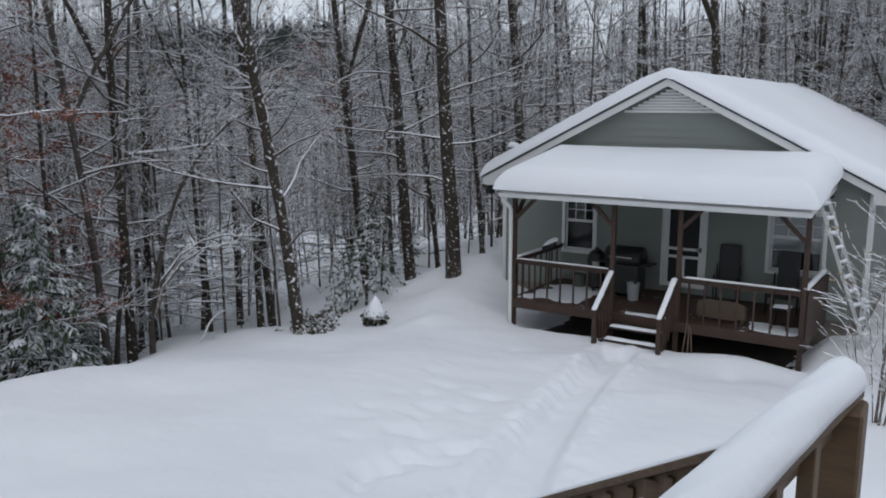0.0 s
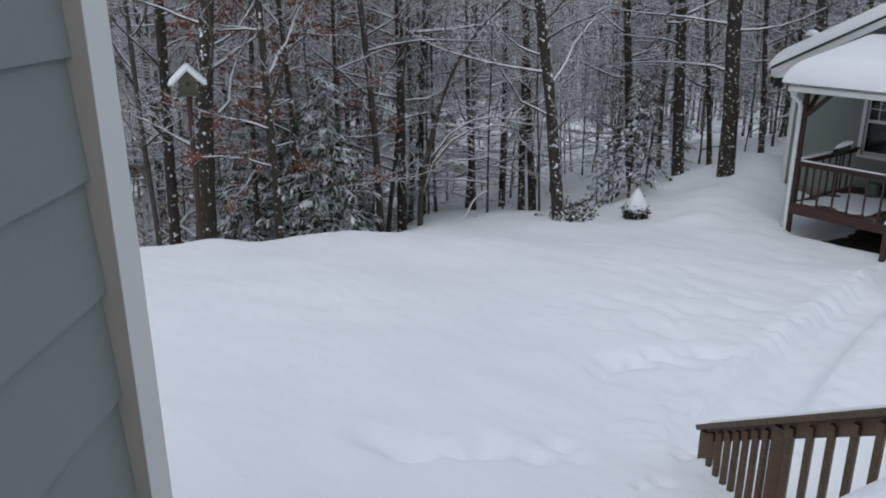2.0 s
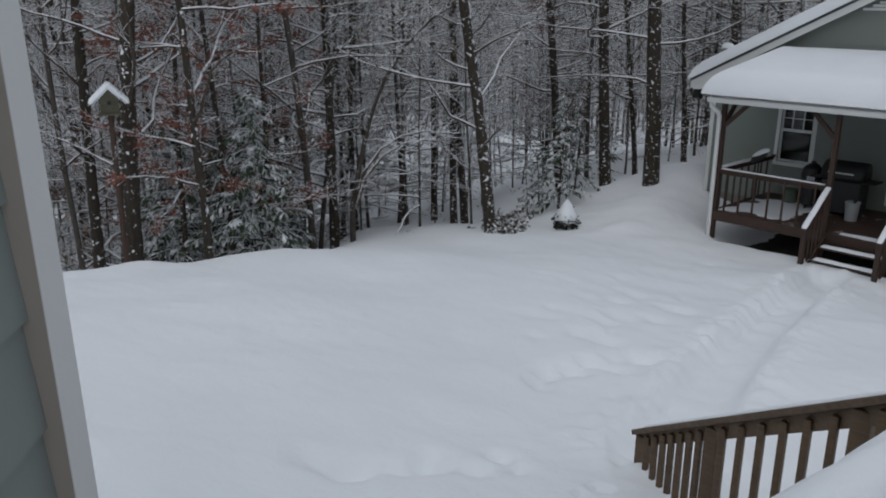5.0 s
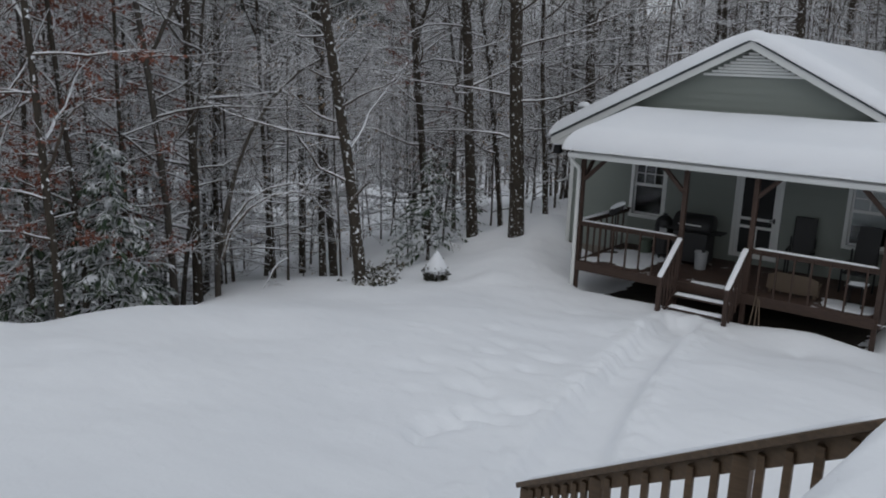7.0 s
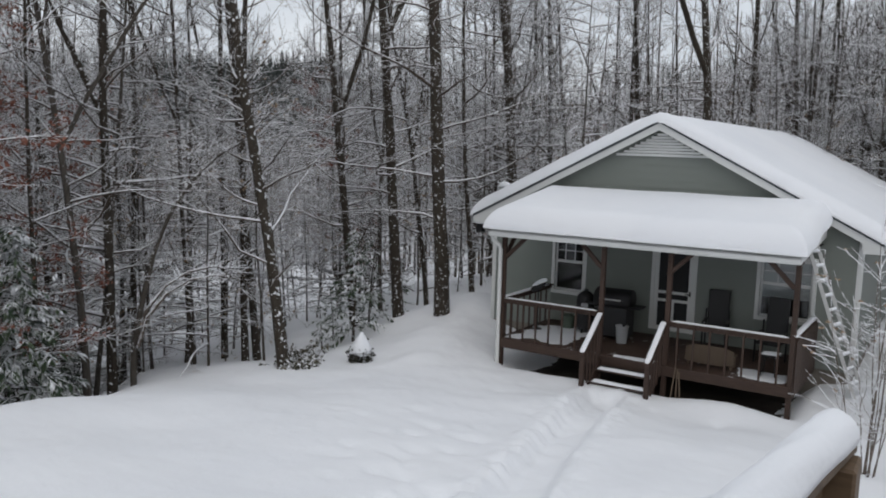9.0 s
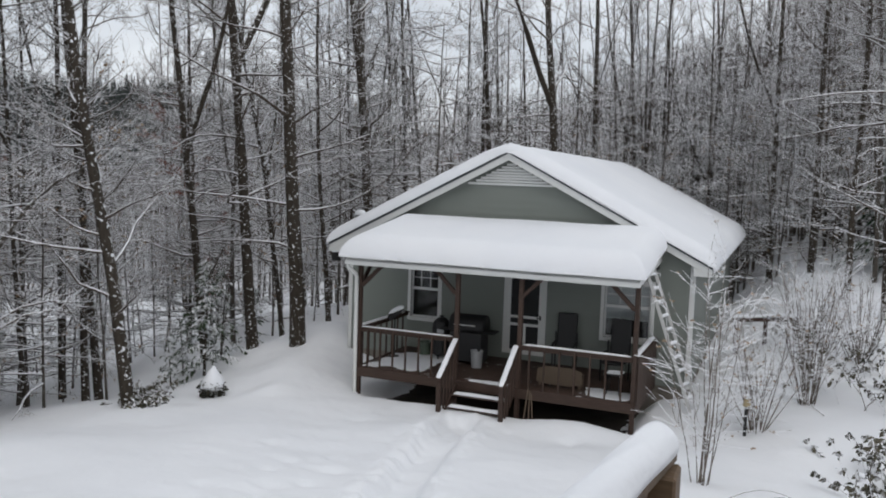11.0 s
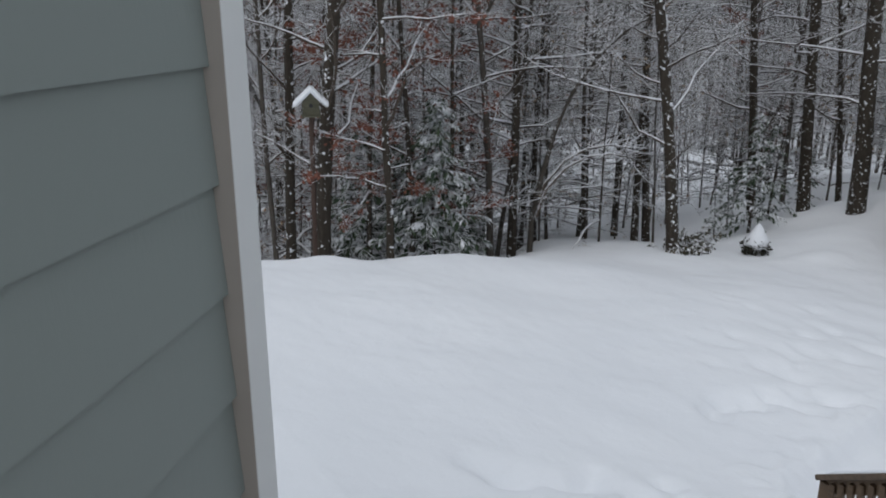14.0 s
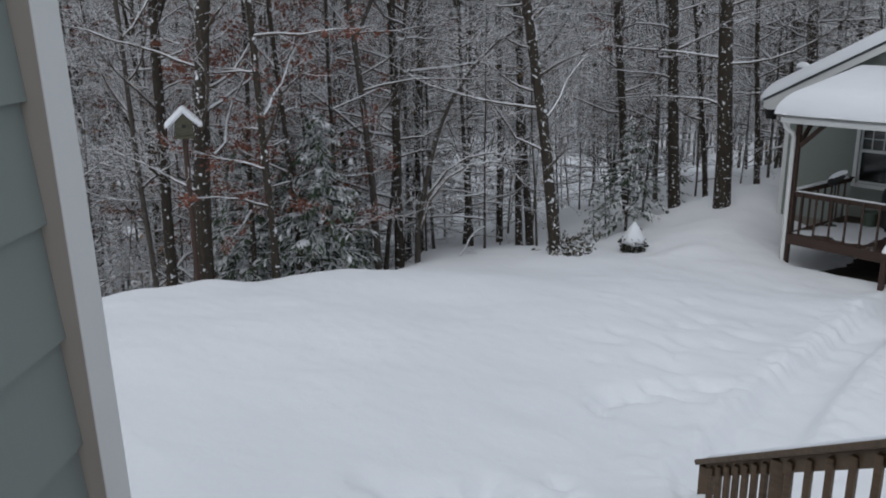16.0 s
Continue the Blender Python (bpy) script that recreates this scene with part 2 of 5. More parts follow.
# ---- mesh helpers ----
def link_mesh(name, verts, faces, mat, parent=None, label="", smooth=False):
    me = bpy.data.meshes.new(name)
    me.from_pydata([tuple(v) for v in verts], [], faces)
    me.materials.append(mat)
    if smooth:
        me.polygons.foreach_set("use_smooth", [True] * len(me.polygons))
    ob = new(name, me)
    if parent:
        ob.parent = parent
    if label:
        tagged(ob, label)
    return ob


def part(name, bm, mat, parent=None, label="", smooth=False):
    me = bpy.data.meshes.new(name)
    bm.to_mesh(me)
    bm.free()
    me.materials.append(mat)
    if smooth:
        me.polygons.foreach_set("use_smooth", [True] * len(me.polygons))
    ob = new(name, me)
    if parent:
        ob.parent = parent
    if label:
        tagged(ob, label)
    return ob


def add_box(bm, lo, hi, m=None, bevel=0.0):
    """A box between two corners, with an optional small bevel."""
    lo, hi = Vector(lo), Vector(hi)
    made = bmesh.ops.create_cube(bm, size=1.0)["verts"]
    for v in made:
        v.co = Vector([lo[k] + (v.co[k] + 0.5) * (hi[k] - lo[k]) for k in range(3)])
    if bevel:
        edges = list({e for v in made for e in v.link_edges})
        made = bmesh.ops.bevel(bm, geom=edges, offset=bevel, segments=1, affect="EDGES")["verts"]
    if m is not None:
        bmesh.ops.transform(bm, matrix=m, verts=list({v for v in made}))
    return made


def box(name, lo, hi, mat, parent=None, label="", bevel=0.006, m=None):
    bm = bmesh.new()
    add_box(bm, lo, hi, None, bevel)
    if m is not None:
        bmesh.ops.transform(bm, matrix=m, verts=bm.verts[:])
    return part(name, bm, mat, parent, label)


def beam(name, a, b, w, h, mat, parent=None, label="", bevel=0.006):
    """A squared timber from a to b, w wide and h deep."""
    a, b = Vector(a), Vector(b)
    d = b - a
    up = Vector((0, 0, 1)) if abs(d.normalized().z) < 0.95 else Vector((0, 1, 0))
    side = d.cross(up).normalized()
    top = side.cross(d).normalized()
    m = Matrix((side, d.normalized(), top)).transposed().to_4x4()
    m.translation = a
    bm = bmesh.new()
    add_box(bm, (-w / 2, 0, -h / 2), (w / 2, d.length, h / 2), None, bevel)
    bmesh.ops.transform(bm, matrix=m, verts=bm.verts[:])
    return part(name, bm, mat, parent, label)


def tube_into(V, Fa, pts, radii, sides):
    """Append a tapered tube along pts to the lists V and Fa."""
    start = len(V)
    n = len(pts)
    for i in range(n):
        d = pts[min(i + 1, n - 1)] - pts[max(i - 1, 0)]
        d.normalize()
        ref = Vector((0, 0, 1)) if abs(d.z) < 0.9 else Vector((1, 0, 0))
        s = d.cross(ref).normalized()
        u = s.cross(d)
        for k in range(sides):
            a = 2 * math.pi * k / sides + 0.5 * math.pi
            V.append(pts[i] + (s * math.cos(a) + u * math.sin(a)) * radii[i])
    for i in range(n - 1):
        for k in range(sides):
            p, q = start + i * sides + k, start + i * sides + (k + 1) % sides
            Fa.append((p, q, q + sides, p + sides))
    Fa.append(tuple(start + (n - 1) * sides + k for k in range(sides)))


def thing(name, at=(0, 0, 0), label="", category="", group="", kind="", turn=0):
    ob = new(name)
    ob.empty_display_size = 0.2
    ob.matrix_world = pose(*at, 0, 0, turn)
    return tagged(ob, label, category, group, kind)


# ---- the ground ----
def sstep(a, b, v):
    t = min(1.0, max(0.0, (v - a) / (b - a)))
    return t * t * (3 - 2 * t)


def soft(v, k):
    return k * math.log1p(math.exp(min(40.0, max(-40.0, v / k))))


DRIFTS = ((-3.0, -12.3, 0.16, 0.7, 0.6), (-3.3, -13.3, 0.10, 0.6, 0.5), (-2.4, -10.2, 0.10, 1.2, 1.0), (-9.1, 2.9, 0.25, 3.2, 3.6), (-2.3, 0.7, 0.36, 1.0, 2.0), (-1.4, -1.6, 0.14, 0.45, 1.3), (5.6, -0.75, 0.26, 1.3, 0.6))


def base_height(x, y):
    """The lie of the land without small bumps: yard, brow, valley, bank and far hills."""
    up = soft(-1.5 - y, 0.8)
    z = -0.74 + 0.178 * min(up, 14.0)
    z -= 0.085 * (6.5 - x) * min(1.0, up / 13.0) * (1.0 if x < 6.5 else 0.4)
    brow = -3.0 - 0.25 * soft(y - 1.0, 1.0)
    z += 0.55 * math.exp(-((x + 3.4) ** 2 / 4.0 + (y - 4.0) ** 2 / 9.0))
    fall = soft(brow - x, 0.7)
    bearing = math.degrees(math.atan2(9.1 - x, y + 17.0))
    z -= (0.42 - 0.20 * sstep(60.0, 52.0, bearing)) * min(fall, 10.0) + 0.03 * max(0.0, min(fall - 10.0, 30.0))
    # drifts along the brow, a shoulder beyond it, and the bank at the cabin's corner
    for cx, cy, h, sx, sy in DRIFTS:
        z += h * math.exp(-((x - cx) / sx) ** 2 - ((y - cy) / sy) ** 2)
    back = soft(y - 15.0, 2.0) * sstep(12.0, 2.0, x)
    z -= 0.12 * min(back, 30.0)
    rise = sstep(6.0, 11.0, x) * soft(y + 1.0, 1.5)
    z += 0.135 * min(rise, 19.0) + 0.04 * min(soft(x - 12.0, 1.0), 60.0) * sstep(-12.0, 4.0, y)
    r = math.hypot(x - 9.1, y + 17.0)
    z += 25.0 * sstep(78.0, 260.0, r)
    z += 15.0 * sstep(46.0, 118.0, r) * sstep(20.0, -3.0, bearing)
    return z

TRAIL = [(3.2, -1.4), (3.4, -2.6), (3.9, -4.7), (4.57, -7.2), (5.18, -9.2), (5.62, -10.5), (5.86, -11.1), (6.15, -12.1)]


def trail_gap(x, y):
    best = 9.0
    for (ax, ay), (bx, by) in zip(TRAIL, TRAIL[1:]):
        dx, dy = bx - ax, by - ay
        t = min(1.0, max(0.0, ((x - ax) * dx + (y - ay) * dy) / (dx * dx + dy * dy)))
        best = min(best, math.hypot(x - ax - t * dx, y - ay - t * dy))
    return best


steps_rng = random.Random(4)
PRINTS = []          # x, y, radius, depth
for cx, cy, n, sx, sy in ((2.2, -7.2, 13, 1.2, 1.0), (3.3, -9.6, 8, 0.7, 0.5), (3.0, -5.0, 14, 0.8, 1.9), (5.0, -1.6, 8, 1.6, 0.3)):
    for k in range(n):
        PRINTS.append((cx + steps_rng.gauss(0, sx), cy + steps_rng.gauss(0, sy), steps_rng.uniform(0.10, 0.19), steps_rng.uniform(0.03, 0.08)))
# lines of dents: where they begin and end, how many, their radius and depth
for a, b, n, rad, deep in (((5.1, -14.45), (5.78, -13.35), 12, 0.13, 0.085), ((4.5, -11.65), (4.35, -10.9), 7, 0.13, 0.09), ((4.4, -10.9), (4.6, -9.5), 10, 0.13, 0.08),
                           ((4.1, -9.6), (2.2, -7.4), 9, 0.16, 0.045), ((6.50, -14.1), (6.46, -13.1), 16, 0.04, 0.075), ((4.45, -8.6), (3.2, -3.4), 15, 0.15, 0.06), ((4.1, -3.4), (3.5, -1.7), 7, 0.12, 0.10)):
    for k in range(n):
        t = (k + steps_rng.random()) / n
        PRINTS.append((a[0] + (b[0] - a[0]) * t + steps_rng.gauss(0, 0.09), a[1] + (b[1] - a[1]) * t + steps_rng.gauss(0, 0.09), rad * steps_rng.uniform(0.7, 1.25), deep * steps_rng.uniform(0.6, 1.3)))


def ground_height(x, y):
    z = base_height(x, y)
    r = math.hypot(x - 9.1, y + 17.0)
    if r < 60:
        z += 0.20 * noise.noise(Vector((x * 0.36, y * 0.36, 1.7))) * sstep(2, 9, r)
        z += 0.035 * noise.noise(Vector((x * 1.3, y * 1.3, 4.1)))
        z += 0.010 * noise.noise(Vector((x * 5.2, y * 5.2, 2.3)))
        if r < 30:
            g = trail_gap(x, y)
            if g < 1.2:
                lump = 0.9 + 0.4 * noise.noise(Vector((x * 1.7, y * 1.7, 9.0)))
                edge = g + 0.03 * noise.noise(Vector((x * 3.1, y * 3.1, 3.0)))
                z -= 0.19 * lump * math.exp(-((edge / 0.33) ** 6))
                z += 0.07 * noise.noise(Vector((x * 5.5, y * 5.5, 12.0))) * math.exp(-(((g - 0.45) / 0.25) ** 2))
                z += 0.05 * math.exp(-(((g - 0.5) / 0.22) ** 2)) * (1 + noise.noise(Vector((x * 3, y * 3, 2.0))))
            for px, py, pr, pd in PRINTS:
                q = (x - px) ** 2 + (y - py) ** 2
                if q < 9 * pr * pr:
                    z -= pd * math.exp(-q / (pr * pr))
    else:
        z += 2.2 * noise.noise(Vector((x * 0.02, y * 0.02, 5.0))) * sstep(60, 140, r)
    # the snow lies thin under the porch
    if -0.3 < x < 6.8 and -0.6 < y < 2.9:
        z -= 0.30 * sstep(-0.6, 0.25, y) * sstep(-0.3, 0.4, x) * sstep(6.8, 6.2, x)
    return z


def build_ground():
    bearings = list(np.arange(-22.0, 88.0, 0.22)) + list(np.arange(88.0, 338.0, 4.0))
    radii = [0.0] + list(np.arange(1.0, 3.4, 0.3)) + list(np.arange(3.4, 5.6, 0.05)) + list(np.arange(5.6, 25.0, 0.11))
    while radii[-1] < 900:
        radii.append(radii[-1] * 1.045)
    nb = len(bearings)
    V, Fa = [], []
    for r in radii:
        for b in bearings:
            x, y = 9.1 - r * math.sin(radians(b)), -17.0 + r * math.cos(radians(b))
            V.append((x, y, ground_height(x, y)))
    for i in range(len(radii) - 1):
        for k in range(nb):
            p, q = i * nb + k, i * nb + (k + 1) % nb
            Fa.append((p, p + nb, q + nb, q) if i else (p, p + nb, q + nb))
    ob = link_mesh("ground", V, Fa, GROUND, smooth=True)
    tagged(ob, "deep fresh snow on a sloping yard and wooded hills", "snow ground", kind="structure")


build_ground()


# ---- the cabin ----
XL, XR, YF, YB = -1.84, 7.36, 2.79, 17.2      # outer walls
RIDGE_X, SLOPE = 2.76, 0.511
EAVE_L, EAVE_R, RAKE_F, RAKE_B = -2.35, 7.77, 2.45, 17.5
RIDGE_Z = 5.15
FLOOR = -0.16                                  # porch boards


def roof_z(x):
    return RIDGE_Z - SLOPE * abs(x - RIDGE_X)


cabin = thing("cabin", (RIDGE_X, YF, -0.9), "small sage-green cabin with white trim and snowy gable roof", "house")


def at_cabin(ob):
    """Hang a part built in world places on the cabin."""
    ob.parent = cabin
    ob.matrix_parent_inverse = cabin.matrix_world.inverted()
    return ob


def hang(ob, parent):
    ob.parent = parent
    ob.matrix_parent_inverse = parent.matrix_world.inverted()
    return ob


# front openings: x0, x1, z0, z1
DOOR_O = (2.76, 3.75, -0.02, 2.03)
WIN_L, WIN_R = (0.05, 0.86, 0.66, 2.02), (5.28, 6.40, 0.66, 2.02)
OPEN = (DOOR_O, WIN_L, WIN_R)


def front_wall():
    """The gable wall, 0.14 thick, with its three openings."""
    bm = bmesh.new()
    xs = sorted({XL, XR, *(v for o in OPEN for v in o[:2])})
    for a, b in zip(xs, xs[1:]):
        spans = [(-0.36, 2.4)]
        for o in OPEN:
            if o[0] <= a + 0.001 and b <= o[1] + 0.001:
                spans = [(-0.36, o[2]), (o[3], 2.4)]
        for z0, z1 in spans:
            add_box(bm, (a, YF, z0), (b, YF + 0.14, z1))
    lo = [(XL, 2.4), (XR, 2.4), (XR, roof_z(XR) - 0.12), (RIDGE_X, RIDGE_Z - 0.12), (XL, roof_z(XL) - 0.12)]
    f = [bm.verts.new((x, YF, z)) for x, z in lo]
    g = [bm.verts.new((x, YF + 0.14, z)) for x, z in lo]
    bm.faces.new(f)
    bm.faces.new(g[::-1])
    for k in range(5):
        bm.faces.new((f[k], f[(k + 1) % 5], g[(k + 1) % 5], g[k]))
    bmesh.ops.recalc_face_normals(bm, faces=bm.faces[:])
    return at_cabin(part("wall", bm, SIDING, None, "front gable wall of sage lap siding"))


WALL_FRONT = front_wall()
for nm, lo, hi in (("wall", (XL, YF + 0.14, -0.36), (XL + 0.14, YB, 2.75)), ("wall", (XR - 0.14, YF + 0.14, -0.36), (XR, YB, 2.75)),
                   ("wall", (XL, YB, -0.36), (XR, YB + 0.14, 2.75))):
    at_cabin(box(nm, lo, hi, SIDING, bevel=0))
# room floor and ceiling carry the indoor shade in their colour
at_cabin(box("floor", (XL + 0.14, YF + 0.14, -0.3), (XR - 0.14, YB, -0.05), PAINTED_SHADE, bevel=0))
at_cabin(box("ceiling", (XL + 0.14, YF + 0.14, 2.42), (XR - 0.14, YB, 2.5), PAINTED_SHADE, bevel=0))
bm = bmesh.new()
for lo, hi in (((XL + 0.02, YF + 0.03, -1.6), (XR - 0.02, YF + 0.2, -0.36)), ((XL + 0.02, YF + 0.2, -3.0), (XL + 0.2, YB, -0.36)),
               ((XR - 0.2, YF + 0.2, -1.6), (XR - 0.02, YB, -0.36)), ((XL + 0.02, YB - 0.1, -3.0), (XR - 0.02, YB + 0.1, -0.36))):
    add_box(bm, lo, hi)
at_cabin(part("foundation", bm, BLOCK, None, "bare concrete block foundation"))


def rake_board(sgn, x_end, drop, thick, y0, y1, mat, label, name="rake_trim"):
    """A board under the roof edge from the ridge down to x_end."""
    bm = bmesh.new()
    pts = [(RIDGE_X, RIDGE_Z), (x_end, roof_z(x_end)), (x_end, roof_z(x_end) - thick), (RIDGE_X, RIDGE_Z - thick)]
    f = [bm.verts.new((x, y0, z - drop)) for x, z in pts]
    g = [bm.verts.new((x, y1, z - drop)) for x, z in pts]
    bm.faces.new(f)
    bm.faces.new(g[::-1])
    for k in range(4):
        bm.faces.new((f[k], f[(k + 1) % 4], g[(k + 1) % 4], g[k]))
    bmesh.ops.recalc_face_normals(bm, faces=bm.faces[:])
    return at_cabin(part(name, bm, mat, None, label))


for sgn, xe in ((-1, EAVE_L), (1, EAVE_R)):
    rake_board(sgn, xe, 0.0, 0.06, RAKE_F - 0.02, RAKE_B, EDGE, "dark shingle roof slope", "roof")
    rake_board(sgn, xe, 0.062, 0.17, RAKE_F + 0.01, RAKE_F + 0.04, WHITE, "white rake board")
    rake_board(sgn, xe, 0.10, 0.02, RAKE_F + 0.04, YF, WHITE, "white soffit", "soffit")
    at_cabin(box("fascia", (min(xe, xe - sgn * 0.03), RAKE_F + 0.04, roof_z(xe) - 0.24), (max(xe, xe - sgn * 0.03), RAKE_B, roof_z(xe) - 0.062), WHITE, bevel=0.003))
    # boxed eave return at the gable's foot
    x0, x1 = (xe, XL - 0.0) if sgn < 0 else (XR, xe)
    bm = bmesh.new()
    inner = XL if sgn < 0 else XR
    zb = roof_z(xe) - 0.24
    tri = [(xe, zb), (inner, zb), (inner, roof_z(inner) - 0.235), (xe, roof_z(xe) - 0.235)]
    f = [bm.verts.new((x, RAKE_F + 0.02, z)) for x, z in tri]
    g = [bm.verts.new((x, YF + 0.02, z)) for x, z in tri]
    bm.faces.new(f)
    bm.faces.new(g[::-1])
    for k in range(4):
        bm.faces.new((f[k], f[(k + 1) % 4], g[(k + 1) % 4], g[k]))
    bmesh.ops.recalc_face_normals(bm, faces=bm.faces[:])
    at_cabin(part("eave_return", bm, WHITE, None, "white boxed eave return"))
for x0, x1 in ((XL - 0.025, XL + 0.09), (XR - 0.09, XR + 0.025)):
    at_cabin(box("corner_board", (x0, YF - 0.03, -0.40), (x1, YF + 0.1, roof_z(x0) - 0.30), WHITE, None, "white corner board", 0.004))

# gable vent
VENT_Z = 4.34
vent = thing("gable_vent", (RIDGE_X, YF - 0.03, VENT_Z), "white triangular louvred vent")
hang(vent, cabin)
half = (RIDGE_Z - 0.235 - VENT_Z) / SLOPE
bm = bmesh.new()
f = [bm.verts.new(p) for p in ((-half, 0.02, 0), (half, 0.02, 0), (0, 0.02, half * SLOPE))]
g = [bm.verts.new((v.co.x, 0.028, v.co.z)) for v in f]
bm.faces.new(f), bm.faces.new(g[::-1])
for k in range(3):
    bm.faces.new((f[k], f[(k + 1) % 3], g[(k + 1) % 3], g[k]))
# near-black sheet for the shade behind the slats
part("backing", bm, PAINTED_SHADE, vent)
rows_n = 7
for k in range(rows_n):
    z = 0.03 + k * (half * SLOPE - 0.08) / rows_n
    w = half - (z + 0.06) / SLOPE
    if w > 0.05:
        part("slat", (lambda b: (add_box(b, (-w, -0.03, 0), (w, 0.0, 0.055), pose(0, 0, z, 28, 0, 0)), b)[1])(bmesh.new()), WHITE, vent)
box("sill", (-half - 0.03, -0.035, -0.06), (half + 0.03, 0.02, 0.0), WHITE, vent)


def window(x0, x1, z0, z1, blind):
    w = thing("window", (0, 0, 0), "white double-hung window with grilled upper sash")
    hang(w, cabin)
    y = YF
    for lo, hi in (((x0 - 0.09, y - 0.035, z0 - 0.09), (x0, y + 0.03, z1 + 0.09)), ((x1, y - 0.035, z0 - 0.09), (x1 + 0.09, y + 0.03, z1 + 0.09)),
                   ((x0, y - 0.035, z1), (x1, y + 0.03, z1 + 0.09))):
        box("window_frame", lo, hi, WHITE, w, bevel=0.003)
    box("window_sill", (x0, y - 0.06, z0 - 0.09), (x1, y + 0.03, z0), WHITE, w, bevel=0.003)
    zm = (z0 + z1) / 2 + 0.1
    bm = bmesh.new()
    for lo, hi in (((x0, y + 0.03, z0), (x0 + 0.045, y + 0.07, z1)), ((x1 - 0.045, y + 0.03, z0), (x1, y + 0.07, z1)), ((x0, y + 0.02, zm - 0.035), (x1, y + 0.07, zm + 0.035)),
                   ((x0, y + 0.03, z0), (x1, y + 0.07, z0 + 0.05)), ((x0, y + 0.03, z1 - 0.05), (x1, y + 0.07, z1))):
        add_box(bm, lo, hi)
    part("sash", bm, WHITE, w)
    for k in (1, 2):
        xm = x0 + (x1 - x0) * k / 3
        box("grille_bar", (xm - 0.011, y + 0.036, zm), (xm + 0.011, y + 0.05, z1), WHITE, w, bevel=0)
    zg = (zm + z1) / 2
    box("grille_bar", (x0, y + 0.037, zg - 0.011), (x1, y + 0.049, zg + 0.011), WHITE, w, bevel=0)
    for za, zb in ((z0 + 0.05, zm - 0.03), (zm + 0.03, z1 - 0.05)):
        p = box("pane", (x0 + 0.04, y + 0.055, za), (x1 - 0.04, y + 0.061, zb), GLASS, w, bevel=0)
        p.visible_shadow = False
    # added pale panel behind the glass imitates a reflection above the lower part
    if blind:
        box("blind", (x0 + 0.03, y + 0.10, z0 + 0.45), (x1 - 0.03, y + 0.115, z1), PANE_REFLECTION, w, "pale panel standing in for a reflection in the glass", bevel=0)


window(*WIN_L, False)
window(*WIN_R, True)


def screen_door():
    x0, x1, z0, z1 = DOOR_O
    y = YF
    d = thing("door", (0, 0, 0), "white wooden screen door with four panels")
    hang(d, cabin)
    for lo, hi in (((x0 - 0.07, y - 0.03, z0), (x0 + 0.02, y + 0.1, z1 + 0.08)), ((x1 - 0.02, y - 0.03, z0), (x1 + 0.07, y + 0.1, z1 + 0.08)), ((x0 + 0.02, y - 0.03, z1), (x1 - 0.02, y + 0.1, z1 + 0.08))):
        box("door_frame", lo, hi, WHITE, d, bevel=0.003)
    a, b = x0 + 0.022, x1 - 0.022
    zr = 0.93
    for lo, hi in (((a, y - 0.02, z0), (a + 0.10, y + 0.015, z1)), ((b - 0.10, y - 0.02, z0), (b, y + 0.015, z1))):
        box("stile", lo, hi, WHITE, d, bevel=0.003)
    m = (a + b) / 2
    for lo, hi in (((a + 0.1, y - 0.018, z1 - 0.1), (b - 0.1, y + 0.013, z1)), ((a + 0.1, y - 0.018, zr - 0.02), (b - 0.1, y + 0.013, zr + 0.05)),
                   ((a + 0.1, y - 0.018, zr - 0.22), (b - 0.1, y + 0.013, zr - 0.15)), ((a + 0.1, y - 0.018, z0), (b - 0.1, y + 0.013, z0 + 0.11))):
        box("rail", lo, hi, WHITE, d, bevel=0.003)
    box("mullion", (m - 0.045, y - 0.017, z0 + 0.11), (m + 0.045, y + 0.012, zr - 0.22), WHITE, d, bevel=0.003)
    box("screen", (a + 0.09, y + 0.0, z0 + 0.09), (b - 0.09, y + 0.004, z1 - 0.09), SCREEN, d, bevel=0)
    bm = bmesh.new()
    add_box(bm, (-0.02, 0.0, -0.06), (0.02, 0.03, 0.06), None, 0.006)
    add_box(bm, (-0.012, -0.05, -0.012), (0.012, 0.0, 0.012), None, 0.004)
    add_box(bm, (-0.09, -0.055, -0.012), (0.012, -0.035, 0.012), None, 0.004)
    hd = part("handle", bm, BLACK_METAL, d, "small dark latch handle")
    hd.location = (b - 0.05, y - 0.05, zr + 0.03)


screen_door()
# added near-black backdrop behind the openings; its colour stands in for the room's shade
at_cabin(box("partition", (XL + 0.14, YF + 2.6, -0.05), (XR - 0.14, YF + 2.7, 2.42), PAINTED_SHADE, bevel=0))

# porch wall lamp by the door, and the hooded lamp at the far corner
lamp = thing("eave_lamp", (-2.42, 3.0, 2.12), "dark floodlight under the eave capped with snow", "outdoor lamp")
bm = bmesh.new()
bmesh.ops.create_cone(bm, cap_ends=True, segments=14, radius1=0.14, radius2=0.10, depth=0.26)
part("housing", bm, DARK, lamp)
beam("bracket", (0, 0.0, 0.12), (0.2, 0.0, 0.2), 0.04, 0.04, DARK, lamp)
bm = bmesh.new()
bmesh.ops.create_uvsphere(bm, u_segments=14, v_segments=8, radius=0.15)
for v in bm.verts:
    v.co.z = max(v.co.z, -0.02) * 0.95 + 0.13
part("snow_cap", bm, SNOW, lamp, "small rounded cap of snow", True)


